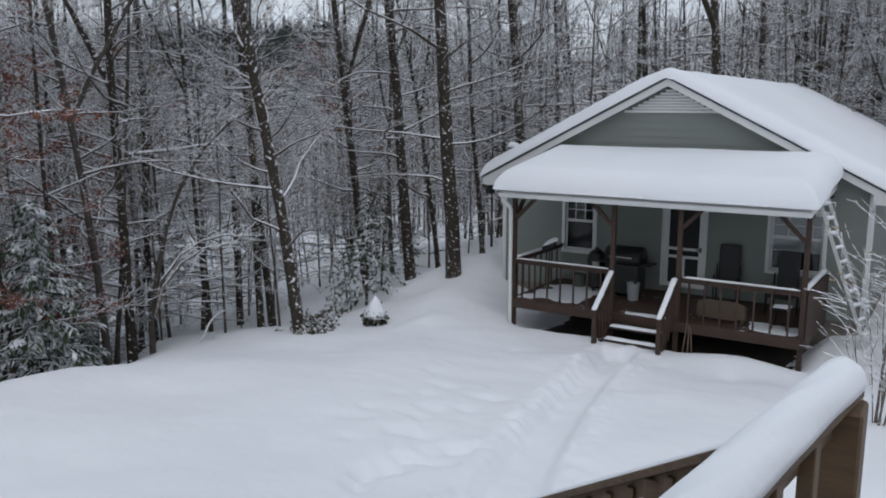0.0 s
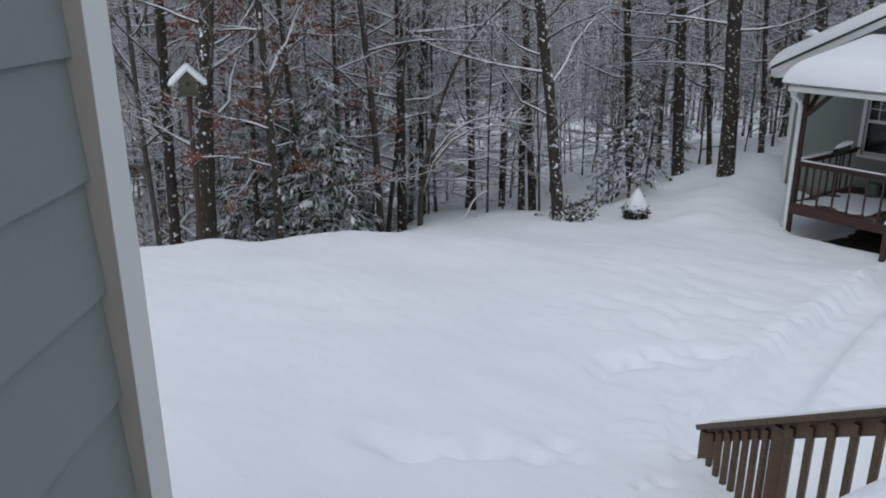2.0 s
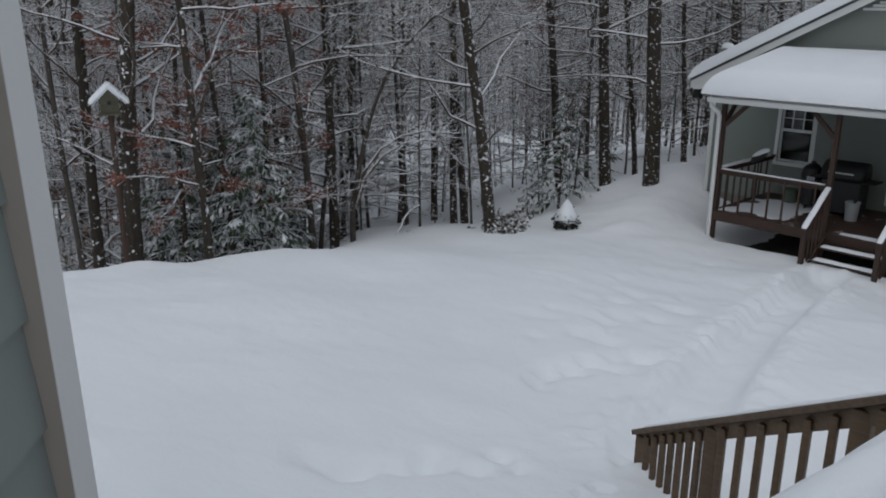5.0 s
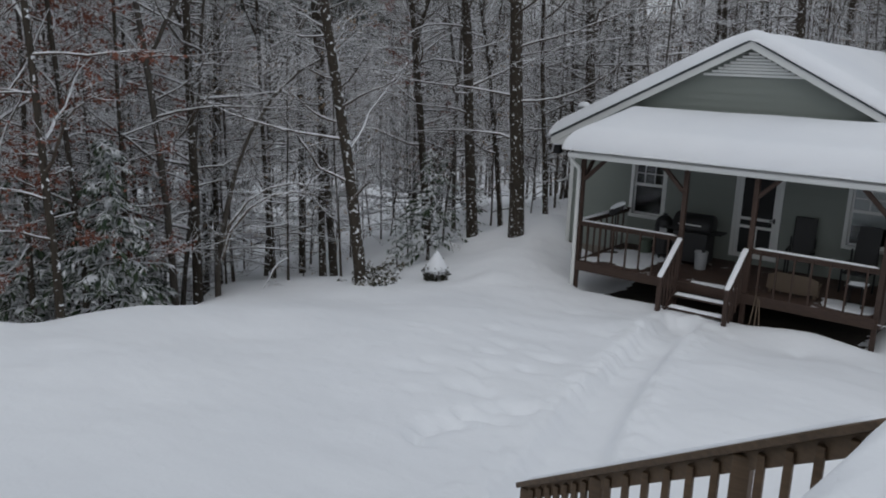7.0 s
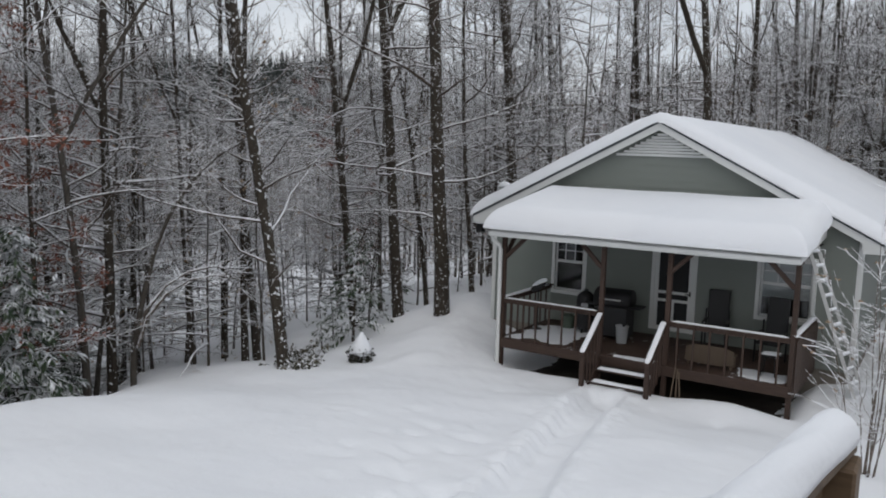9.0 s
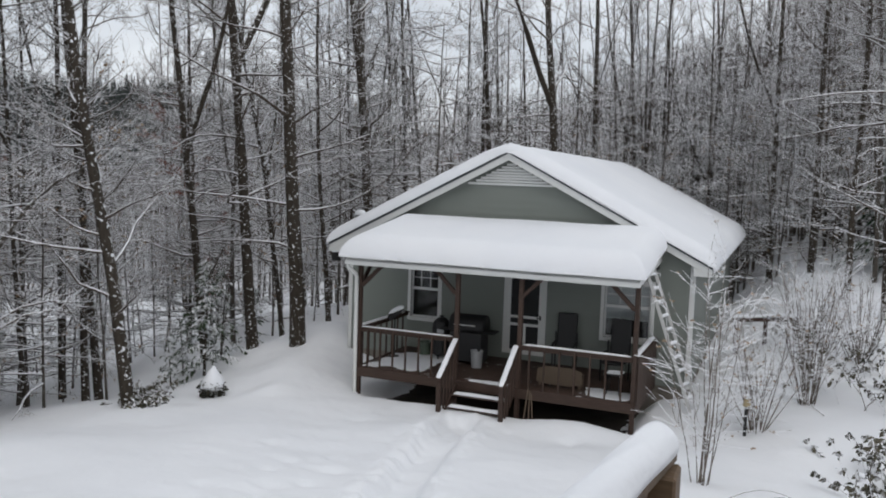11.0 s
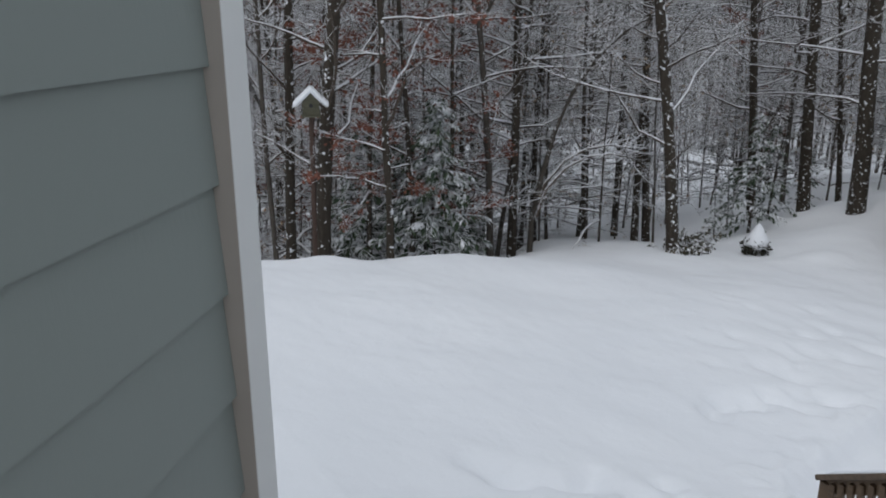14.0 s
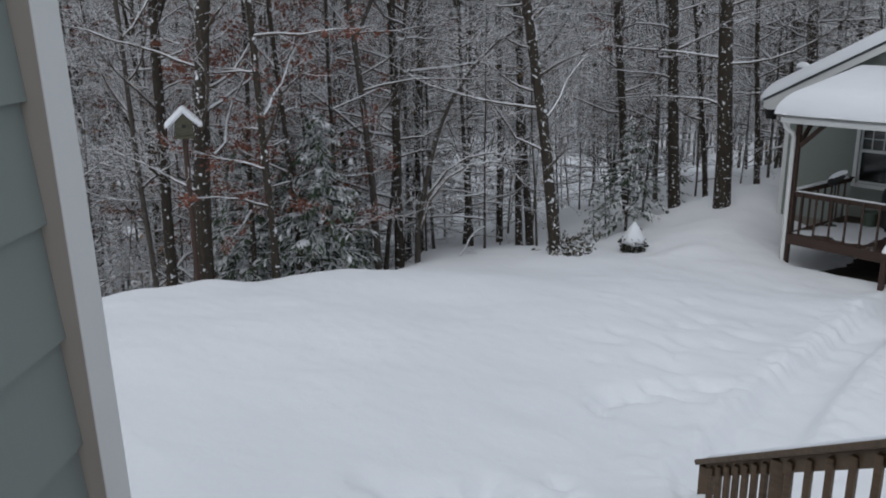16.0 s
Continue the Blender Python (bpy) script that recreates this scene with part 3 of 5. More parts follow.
def roof_dish():
    """A small dish on a bent arm at the eave, hooded with snow."""
    t = thing("satellite_dish", (-2.28, 4.35, 2.74), "small grey satellite dish at the roof eave, capped with snow", "dish")
    V, Fa = [], []
    tube_into(V, Fa, [Vector((0.06, 0, -0.15)), Vector((-0.10, -0.02, 0.05)), Vector((-0.10, -0.04, 0.34))], [0.02, 0.02, 0.02], 8)
    link_mesh("arm", V, Fa, ALU, t, smooth=True)
    V, Fa = [], []
    seg, rings = 20, 5
    tilt = pose(-0.10, -0.08, 0.40, 62, 0, -15)
    for back in (0.0, 0.012):
        for i in range(rings + 1):
            r = 0.21 * i / rings + 0.002
            for k in range(seg):
                a = 2 * math.pi * k / seg
                V.append(tilt @ Vector((r * math.cos(a), 1.12 * r * math.sin(a), 0.9 * r * r - back)))
    n = (rings + 1) * seg
    for i in range(rings):
        for k in range(seg):
            p, q = i * seg + k, i * seg + (k + 1) % seg
            Fa.append((p, q, q + seg, p + seg))
            Fa.append((n + p, n + p + seg, n + q + seg, n + q))
    for k in range(seg):
        p, q = rings * seg + k, rings * seg + (k + 1) % seg
        Fa.append((p, q, n + q, n + p))
    link_mesh("reflector", V, Fa, BUCKET, t, smooth=True)
    V, Fa = [], []
    for i in range(8):
        h = i / 7
        r = 0.17 * math.sqrt(max(0.0, 1 - h * h)) + 0.004
        for k in range(16):
            a = 2 * math.pi * k / 16
            V.append((-0.10 + r * 1.15 * math.cos(a), -0.06 + 0.62 * r * math.sin(a), 0.50 + 0.16 * h + 0.012 * math.sin(3 * a) * (1 - h)))
    for i in range(7):
        for k in range(16):
            p, q = i * 16 + k, i * 16 + (k + 1) % 16
            Fa.append((p, q, q + 16, p + 16))
    Fa.append(tuple(range(15, -1, -1)))
    Fa.append(tuple(7 * 16 + k for k in range(16)))
    link_mesh("snow_cap", V, Fa, SNOW, t, "rounded cap of snow", True)


roof_dish()


# ---- the porch ----
porch = thing("porch", (3.26, 0, -0.9), "brown-stained covered porch with steps, railings and white gutter", "porch")
PORCH_W, PORCH_D = 6.52, 2.75
GUT_Z = 2.325


def at_porch(ob):
    return hang(ob, porch)


for x in (0.0, 2.5, 4.0, 6.52):
    at_porch(box("post", (x - 0.05, -0.05, -1.3), (x + 0.05, 0.05, GUT_Z), STAIN, bevel=0.006))
at_porch(box("beam", (-0.18, -0.07, GUT_Z - 0.02), (6.6, 0.07, GUT_Z + 0.16), STAIN, None, "dark beam under the porch eave"))
# braces from the posts up to the beam
for x, s in ((0.05, 1), (2.45, -1), (3.95, 1), (6.47, -1)):
    at_porch(beam("brace", (x, 0, GUT_Z - 0.52), (x + s * 0.50, 0, GUT_Z - 0.02), 0.07, 0.09, STAIN))
at_porch(beam("brace", (0, 0.05, GUT_Z - 0.52), (0, 0.55, GUT_Z - 0.02), 0.07, 0.09, STAIN))
# rim joists
for lo, hi in (((-0.02, -0.10, -0.38), (6.54, -0.06, FLOOR)), ((-0.06, -0.06, -0.38), (-0.02, PORCH_D, FLOOR)), ((6.54, -0.06, -0.38), (6.58, PORCH_D, FLOOR))):
    at_porch(box("rim_joist", lo, hi, STAIN))
for k in range(5):
    at_porch(box("joist", (0.6 + k * 1.3, -0.05, -0.36), (0.64 + k * 1.3, PORCH_D, FLOOR - 0.03), STAIN, bevel=0))
# ceiling and shed roof
bm = bmesh.new()
prof = [(-0.36, GUT_Z + 0.17), (PORCH_D + 0.02, 2.87), (PORCH_D + 0.02, 2.97), (-0.36, GUT_Z + 0.25)]
f = [bm.verts.new((-0.22, y, z)) for y, z in prof]
g = [bm.verts.new((6.62, y, z)) for y, z in prof]
bm.faces.new(f), bm.faces.new(g[::-1])
for k in range(4):
    bm.faces.new((f[k], f[(k + 1) % 4], g[(k + 1) % 4], g[k]))
bmesh.ops.recalc_face_normals(bm, faces=bm.faces[:])
at_porch(part("porch_roof", bm, EDGE, None, "low shed roof"))
# ceiling coloured near-black so the shade under the roof is painted in
at_porch(box("ceiling", (-0.16, 0.08, GUT_Z + 0.12), (6.56, PORCH_D, GUT_Z + 0.15), PAINTED_SHADE, bevel=0))
at_porch(box("gutter", (-0.22, -0.44, GUT_Z + 0.0), (6.62, -0.34, GUT_Z + 0.12), WHITE, None, "white metal gutter", 0.02))
at_porch(box("fascia", (-0.20, -0.335, GUT_Z + 0.0), (6.60, -0.31, GUT_Z + 0.2), WHITE, bevel=0.002))
for x in (-0.2, 6.58):
    bm = bmesh.new()
    tri = [(-0.31, GUT_Z + 0.02), (PORCH_D, 2.62), (PORCH_D, 2.87), (-0.31, GUT_Z + 0.17)]
    f = [bm.verts.new((x, y, z)) for y, z in tri]
    g = [bm.verts.new((x + 0.025, y, z)) for y, z in tri]
    bm.faces.new(f), bm.faces.new(g[::-1])
    for k in range(4):
        bm.faces.new((f[k], f[(k + 1) % 4], g[(k + 1) % 4], g[k]))
    bmesh.ops.recalc_face_normals(bm, faces=bm.faces[:])
    at_porch(part("side_trim", bm, WHITE))
V, Fa = [], []
tube_into(V, Fa, [Vector(p) for p in ((-0.14, -0.38, 2.34), (-0.14, -0.36, 2.24), (-0.06, -0.18, 2.10), (-0.05, -0.11, 2.0), (-0.05, -0.11, -0.80), (-0.07, -0.2, -0.88))], [0.052] * 6, 8)
at_porch(link_mesh("downspout", V, Fa, WHITE, None, "white downspout", True))


# railings
def rail_run(a, b, ends_snow=True, count=6):
    """A railing between two points at the boards' height: cap, upper and lower rail, balusters."""
    a, b = Vector((*a, FLOOR)), Vector((*b, FLOOR))
    up = Vector((0, 0, 1))
    at_porch(beam("rail_cap", a + up * 0.955, b + up * 0.955, 0.14, 0.035, STAIN))
    at_porch(beam("top_rail", a + up * 0.895, b + up * 0.895, 0.04, 0.085, STAIN))
    side = (b - a).cross(up).normalized() * 0.045
    for k in range(count):
        p = a.lerp(b, (k + 0.6) / (count + 0.2)) + side
        at_porch(beam("baluster", p + up * -0.20, p + up * 0.93, 0.036, 0.036, STAIN, bevel=0))


rail_run((0.05, 0.0), (2.45, 0.0), count=7)
rail_run((4.05, 0.0), (6.47, 0.0), count=7)
rail_run((6.52, 0.05), (6.52, PORCH_D - 0.05), count=9)
rail_run((0.0, PORCH_D - 0.05), (0.0, 0.05), count=8)
for k in range(11):
    at_porch(box("side_board", (6.585, 0.02 + k * 0.245, -0.40), (6.60, 0.25 + k * 0.245, 0.76), STAIN, bevel=0.003))
# steps with their newels and sloping rails
for x in (2.52, 3.95):
    s = -1 if x < 3 else 1
    at_porch(box("newel", (x - 0.045, -1.045, -1.2), (x + 0.045, -0.955, 0.04), STAIN))
    at_porch(beam("stair_rail", (x, -1.07, 0.06), (x, -0.05, 0.78), 0.13, 0.04, STAIN))
    for k in range(5):
        y = -0.88 + k * 0.18
        at_porch(box("stair_baluster", (x - 0.018, y - 0.018, -0.95 + 0.14 * k), (x + 0.018, y + 0.018, 0.17 + (y + 0.88) * 0.70), STAIN, bevel=0))
    at_porch(beam("stringer", (x + 0.06 * -s, -0.98, -0.95), (x + 0.06 * -s, -0.06, -0.32), 0.04, 0.24, STAIN))
for y, z in ((-0.30, -0.39), (-0.62, -0.60), (-0.92, -0.80)):
    at_porch(box("tread", (2.6, y - 0.15, z - 0.04), (3.87, y + 0.13, z), STAIN))


# ---- snow on the roofs, rails and steps ----
def snow_slab(name, x0, x1, y0, y1, under, thick, label, nx=60, ny=40, round_w=0.3, droop=0.12, seed=1.0, dip=None):
    """A soft blanket of snow over the surface under(x, y), its edges rounded and drooping."""
    V, Fa = [], []
    top, low = [], []
    for j in range(ny + 1):
        for i in range(nx + 1):
            # more rows near the edges
            u, v = 0.5 - 0.5 * math.cos(math.pi * i / nx), 0.5 - 0.5 * math.cos(math.pi * j / ny)
            x, y = x0 + (x1 - x0) * u, y0 + (y1 - y0) * v
            e = min(x - x0, x1 - x, y - y0, y1 - y)
            q = min(1.0, e / round_w)
            h = thick * math.sqrt(max(0.0, 1 - (1 - q) ** 2))
            w = noise.noise(Vector((x * 0.7, y * 0.7, seed))) * 0.022 + noise.noise(Vector((x * 2.5, y * 2.5, seed))) * 0.008
            z = under(x, y) - (dip(x, y) * q if dip else 0.0)
            V.append((x + 0.03 * noise.noise(Vector((y * 1.2, 3.0, seed))) * (1 - q), y + 0.035 * noise.noise(Vector((x * 1.2, 7.0, seed))) * (1 - q), z + h + w * q - droop * (1 - q) ** 3))
    n = nx + 1
    for j in range(ny):
        for i in range(nx):
            p = j * n + i
            Fa.append((p, p + 1, p + n + 1, p + n))
    off = len(V)
    for j in range(ny + 1):
        for i in range(nx + 1):
            x, y, z = V[j * n + i]
            V.append((x, y, under(x, y) - (droop if i in (0, nx) or j in (0, ny) else -0.004)))
    for j in range(ny):
        for i in range(nx):
            p = off + j * n + i
            Fa.append((p, p + n, p + n + 1, p + 1))
    ring = [i for i in range(n)] + [j * n + nx for j in range(1, ny + 1)] + [ny * n + i for i in range(nx - 1, -1, -1)] + [j * n for j in range(ny - 1, 0, -1)]
    for a, b in zip(ring, ring[1:] + ring[:1]):
        Fa.append((a, a + off, b + off, b))
    ob = link_mesh(name, V, Fa, SNOW, smooth=True)
    return tagged(ob, label, "snow", kind="stuff")


snow_slab("roof_snow", EAVE_L - 0.07, EAVE_R + 0.10, RAKE_F - 0.06, RAKE_B + 0.1, lambda x, y: RIDGE_Z + 0.01 - SLOPE * (math.sqrt((x - RIDGE_X) ** 2 + 0.006) - 0.03), 0.33,
          "thick smooth blanket of snow on the cabin roof", 90, 50, 0.34, 0.03, 2.0, lambda x, y: 0.13 * math.exp(-((x - RIDGE_X) / 0.45) ** 2))


def porch_roof_z(x, y):
    t = (y + 0.36) / (PORCH_D + 0.38)
    return GUT_Z + 0.25 + t * 0.51


snow_slab("porch_roof_snow", -0.33, 6.74, -0.52, 2.76, porch_roof_z, 0.44, "thick rounded blanket of snow on the porch roof", 90, 44, 0.50, 0.045, 5.0)


def snow_strip(name, a, b, w, h, label, sag=0.004, kind="stuff", n=24, seed=0.0, sides=10):
    """A loaf of snow lying on a rail from a to b."""
    a, b = Vector(a), Vector(b)
    d = (b - a).normalized()
    side = d.cross(Vector((0, 0, 1))).normalized()
    up = side.cross(d)
    V, Fa = [], []
    for i in range(n + 1):
        t = i / n
        c = a.lerp(b, t)
        e = min(t, 1 - t) * (b - a).length
        q = math.sqrt(max(0.02, 1 - (1 - min(1.0, e / max(0.02, h * 0.9))) ** 2))
        for k in range(sides):
            ang = math.pi * k / (sides - 1)
            r = 1 + 0.14 * noise.noise(c * 4.0 + Vector((seed, k * 0.3, 0)))
            V.append(c + side * math.cos(ang) * w / 2 * (0.75 + 0.25 * q) * r + up * (math.sin(ang) ** 0.75) * h * q * r)
    for i in range(n):
        for k in range(sides - 1):
            p = i * sides + k
            Fa.append((p, p + 1, p + sides + 1, p + sides))
        Fa.append((i * sides, (i + 1) * sides, (i + 1) * sides + sides - 1, i * sides + sides - 1))
    Fa.append(tuple(range(sides)))
    Fa.append(tuple(n * sides + k for k in range(sides - 1, -1, -1)))
    bmn = bmesh.new()
    me = bpy.data.meshes.new(name)
    me.from_pydata([tuple(v) for v in V], [], Fa)
    bmn.from_mesh(me)
    bmesh.ops.recalc_face_normals(bmn, faces=bmn.faces[:])
    bmn.to_mesh(me)
    bmn.free()
    me.materials.append(SNOW)
    me.polygons.foreach_set("use_smooth", [True] * len(me.polygons))
    return tagged(new(name, me), label, "snow", kind=kind)


CAP_Z = FLOOR + 0.974
snow_strip("rail_snow", (0.06, 0.0, CAP_Z), (2.40, 0.0, CAP_Z), 0.10, 0.022, "thin line of snow on the porch railing")
snow_strip("rail_snow", (4.1, 0.0, CAP_Z), (6.44, 0.0, CAP_Z), 0.11, 0.03, "thin line of snow on the porch railing")
snow_strip("rail_snow", (6.52, 0.08, CAP_Z), (6.52, 2.5, CAP_Z), 0.12, 0.05, "line of snow on the porch end railing")
snow_strip("rail_snow", (0.0, 0.08, CAP_Z), (0.0, 2.5, CAP_Z), 0.12, 0.045, "line of snow on the porch end railing")
for x in (2.52, 3.95):
    snow_strip("rail_snow", (x, -1.06, 0.082), (x, -0.08, 0.80), 0.12, 0.035, "line of snow on the step handrail")
for y, z in ((-0.30, -0.39), (-0.62, -0.60), (-0.92, -0.80)):
    snow_strip("tread_snow", (2.64, y - 0.06, z), (3.84, y - 0.06, z), 0.17, 0.05, "snow lying along the wooden tread")


def patch(name, x0, x1, y0, y1, z, h, label, seed):
    """Thin wind-blown snow on the boards, ragged at its edges."""
    V, Fa = [], []
    nx, ny = 40, 30
    for j in range(ny + 1):
        for i in range(nx + 1):
            x, y = x0 + (x1 - x0) * i / nx, y0 + (y1 - y0) * j / ny
            e = min(i / nx, 1 - i / nx, j / ny, 1 - j / ny)
            w = noise.noise(Vector((x * 1.6, y * 1.6, seed))) + 0.5 * noise.noise(Vector((x * 4.5, y * 4.5, seed)))
            V.append((x, y, z - 0.02 + min(h, 0.2 * e + 0.03 * w)))
    for j in range(ny):
        for i in range(nx):
            p = j * (nx + 1) + i
            Fa.append((p, p + 1, p + nx + 2, p + nx + 1))
    tagged(link_mesh(name, V, Fa, SNOW, smooth=True), label, "snow", kind="stuff")


patch("deck_snow", 0.0, 1.7, 0.0, 2.5, FLOOR, 0.04, "drifted snow on the porch boards behind the railing", 3.0)
patch("deck_snow", 5.3, 6.5, -0.02, 0.9, FLOOR, 0.035, "drifted snow on the porch boards by the chairs", 8.0)
patch("deck_snow", 2.6, 3.9, -0.06, 0.22, FLOOR, 0.03, "trodden snow at the head of the steps", 11.0)


# ---- things on the porch ----
def plate(name, outline, thick, mat, parent, m=None, label=""):
    """A flat shape, outline in x and z, thick along y."""
    bm = bmesh.new()
    f = [bm.verts.new((x, 0, z)) for x, z in outline]
    g = [bm.verts.new((x, thick, z)) for x, z in outline]
    bm.faces.new(f), bm.faces.new(g[::-1])
    n = len(f)
    for k in range(n):
        bm.faces.new((f[k], f[(k + 1) % n], g[(k + 1) % n], g[k]))
    bmesh.ops.recalc_face_normals(bm, faces=bm.faces[:])
    if m is not None:
        bmesh.ops.transform(bm, matrix=m, verts=bm.verts[:])
    return part(name, bm, mat, parent, label)


def high_chair(x, y, turn, top):
    """A black high-backed porch chair."""
    c = thing("porch_chair", (x, y, FLOOR), "black high-backed porch chair with sling seat", "chair", "porch chairs", turn=turn)
    box("backrest", (-0.24, 0.0, 0.50), (0.24, 0.05, top), DARK, c, bevel=0.02, m=pose(0, 0.20, 0, -7, 0, 0))
    box("seat", (-0.25, -0.27, 0.42), (0.25, 0.24, 0.48), DARK, c, bevel=0.02)
    for sx in (-0.26, 0.26):
        for sy in (-0.25, 0.22):
            box("leg", (sx - 0.018, sy - 0.018, 0.0), (sx + 0.018, sy + 0.018, 0.66 if sy < 0 else 0.9), BLACK_METAL, c, bevel=0.004)
        box("armrest", (sx - 0.03, -0.28, 0.64), (sx + 0.03, 0.24, 0.675), BLACK_METAL, c, bevel=0.008)
    return c


high_chair(4.47, 2.25, 6, 1.36)
high_chair(5.80, 1.75, -8, 1.42)


def grill():
    g = thing("gas_grill", (2.15, 1.75, FLOOR), "black covered gas grill standing against the porch wall", "grill")
    bm = bmesh.new()
    bmesh.ops.create_cone(bm, cap_ends=True, segments=20, radius1=0.34, radius2=0.34, depth=0.86, matrix=pose(0, 0, 0.92, 0, 90, 0))
    for v in bm.verts:
        v.co.z = 0.92 + (v.co.z - 0.92) * (0.9 if v.co.z > 0.92 else 0.5)
    part("hood", bm, DARK, g, "black domed hood", True)
    box("cabinet", (-0.42, -0.27, 0.08), (0.42, 0.27, 0.80), DARK, g, bevel=0.015)
    for s in (-1, 1):
        box("side_shelf", (min(s * 0.36, s * 0.72), -0.22, 0.80), (max(s * 0.36, s * 0.72), 0.22, 0.84), DARK, g, bevel=0.01)
        for sy in (-0.2, 0.2):
            box("leg", (s * 0.31 - 0.02, sy - 0.02, 0), (s * 0.31 + 0.02, sy + 0.02, 0.1), BLACK_METAL, g)
    box("hood_handle", (-0.28, -0.36, 0.98), (0.28, -0.33, 1.01), ALU, g, "dull metal bar handle", 0.008)


grill()


def smoker():
    """A covered upright smoker beside the grill."""
    s = thing("smoker", (1.36, 1.85, FLOOR), "black upright smoker with a pale label beside the grill", "smoker")
    V, Fa = [], []
    seg = 18
    prof = ((0.20, 0.10), (0.235, 0.14), (0.235, 0.74), (0.245, 0.76), (0.235, 0.80), (0.20, 0.95), (0.10, 1.04), (0.02, 1.06))
    for r, z in prof:
        for k in range(seg):
            a = 2 * math.pi * k / seg
            V.append((r * math.cos(a), r * math.sin(a), z))
    for i in range(len(prof) - 1):
        for k in range(seg):
            p, q = i * seg + k, i * seg + (k + 1) % seg
            Fa.append((p, q, q + seg, p + seg))
    Fa.append(tuple(range(seg - 1, -1, -1)))
    link_mesh("barrel", V, Fa, DARK, s)
    for k in range(3):
        a = 0.5 + k * 2.094
        box("leg", (0.18 * math.cos(a) - 0.02, 0.18 * math.sin(a) - 0.02, 0), (0.18 * math.cos(a) + 0.02, 0.18 * math.sin(a) + 0.02, 0.14), BLACK_METAL, s)
    box("label_plate", (-0.02, -0.245, 0.68), (0.16, -0.225, 0.78), BUCKET, s, "pale blank label plate")
    box("lid_handle", (-0.06, -0.02, 1.06), (0.06, 0.02, 1.10), BLACK_METAL, s)


smoker()


def bucket(x, y, z, r, h, mat, label):
    b = thing("bucket", (x, y, z), label, "bucket")
    V, Fa = [], []
    seg = 20
    for rr, zz in ((r * 0.82, 0.0), (r * 0.84, 0.015), (r, h - 0.03), (r + 0.012, h - 0.03), (r + 0.012, h), (r - 0.012, h), (r * 0.8, 0.03)):
        for k in range(seg):
            a = 2 * math.pi * k / seg
            V.append((rr * math.cos(a), rr * math.sin(a), zz))
    for i in range(6):
        for k in range(seg):
            p, q = i * seg + k, i * seg + (k + 1) % seg
            Fa.append((p, q, q + seg, p + seg))
    Fa.append(tuple(range(seg - 1, -1, -1)))
    Fa.append(tuple(6 * seg + k for k in range(seg)))
    link_mesh("pail", V, Fa, mat, b, smooth=False)
    V, Fa = [], []
    tube_into(V, Fa, [Vector(((r + 0.012) * math.cos(math.pi * k / 10), 0.10 * math.sin(math.pi * k / 10), h - 0.04 - 0.10 * math.sin(math.pi * k / 10))) for k in range(11)], [0.004] * 11, 5)
    link_mesh("bail_handle", V, Fa, BLACK_METAL, b)
    return b


bucket(2.52, 1.35, FLOOR, 0.15, 0.42, BUCKET, "tall pale grey bucket beside the grill")
bucket(0.85, 2.0, FLOOR, 0.17, 0.34, plain_material("dull_green_plastic", (0.09, 0.12, 0.09), 0.6), "dull green pail on the snowy porch boards")


def planter():
    """A dark ornament on a stand behind the railing, with snow on its back."""
    p = thing("garden_ornament", (0.28, 1.35, FLOOR), "dark bird-shaped ornament on a slim stand capped with snow", "ornament")
    V, Fa = [], []
    tube_into(V, Fa, [Vector((0, 0, 0)), Vector((0, 0, 0.5)), Vector((0, 0, 1.0))], [0.022, 0.018, 0.018], 8)
    link_mesh("stand", V, Fa, BLACK_METAL, p)
    bm = bmesh.new()
    bmesh.ops.create_cone(bm, cap_ends=True, segments=16, radius1=0.16, radius2=0.12, depth=0.03, matrix=pose(0, 0, 0.015))
    part("foot", bm, BLACK_METAL, p)
    bm = bmesh.new()
    bmesh.ops.create_uvsphere(bm, u_segments=16, v_segments=10, radius=1.0)
    for v in bm.verts:
        t = v.co.x
        v.co = Vector((t * 0.20, v.co.y * 0.08 * (1 - 0.4 * t), 1.10 + v.co.z * 0.11 * (1 - 0.3 * t) + 0.10 * t))
    part("body", bm, DARK, p, smooth=True)
    bm = bmesh.new()
    bmesh.ops.create_uvsphere(bm, u_segments=16, v_segments=10, radius=1.0)
    for v in bm.verts:
        t = v.co.x
        v.co = Vector((t * 0.21 + 0.03, v.co.y * 0.085, 1.19 + max(v.co.z, -0.3) * 0.10 + 0.11 * t))
    part("snow_cap", bm, SNOW, p, "lump of snow on its back", True)


planter()


def bench_board():
    b = thing("wooden_bench", (4.82, 0.42, FLOOR), "low tan wooden bench turned to the railing", "bench")
    plate("backboard", [(-0.52, 0.10), (-0.50, 0.40), (-0.30, 0.47), (0.30, 0.47), (0.50, 0.41), (0.52, 0.12), (0.25, 0.06), (-0.25, 0.06)], 0.03, TAN, b, label="rounded tan backboard")
    box("seat", (-0.50, 0.03, 0.26), (0.50, 0.36, 0.30), TAN, b)
    for sx in (-0.45, 0.45):
        for sy in (0.06, 0.32):
            box("leg", (sx - 0.03, sy - 0.025, 0), (sx + 0.03, sy + 0.025, 0.26), TAN, b)


bench_board()


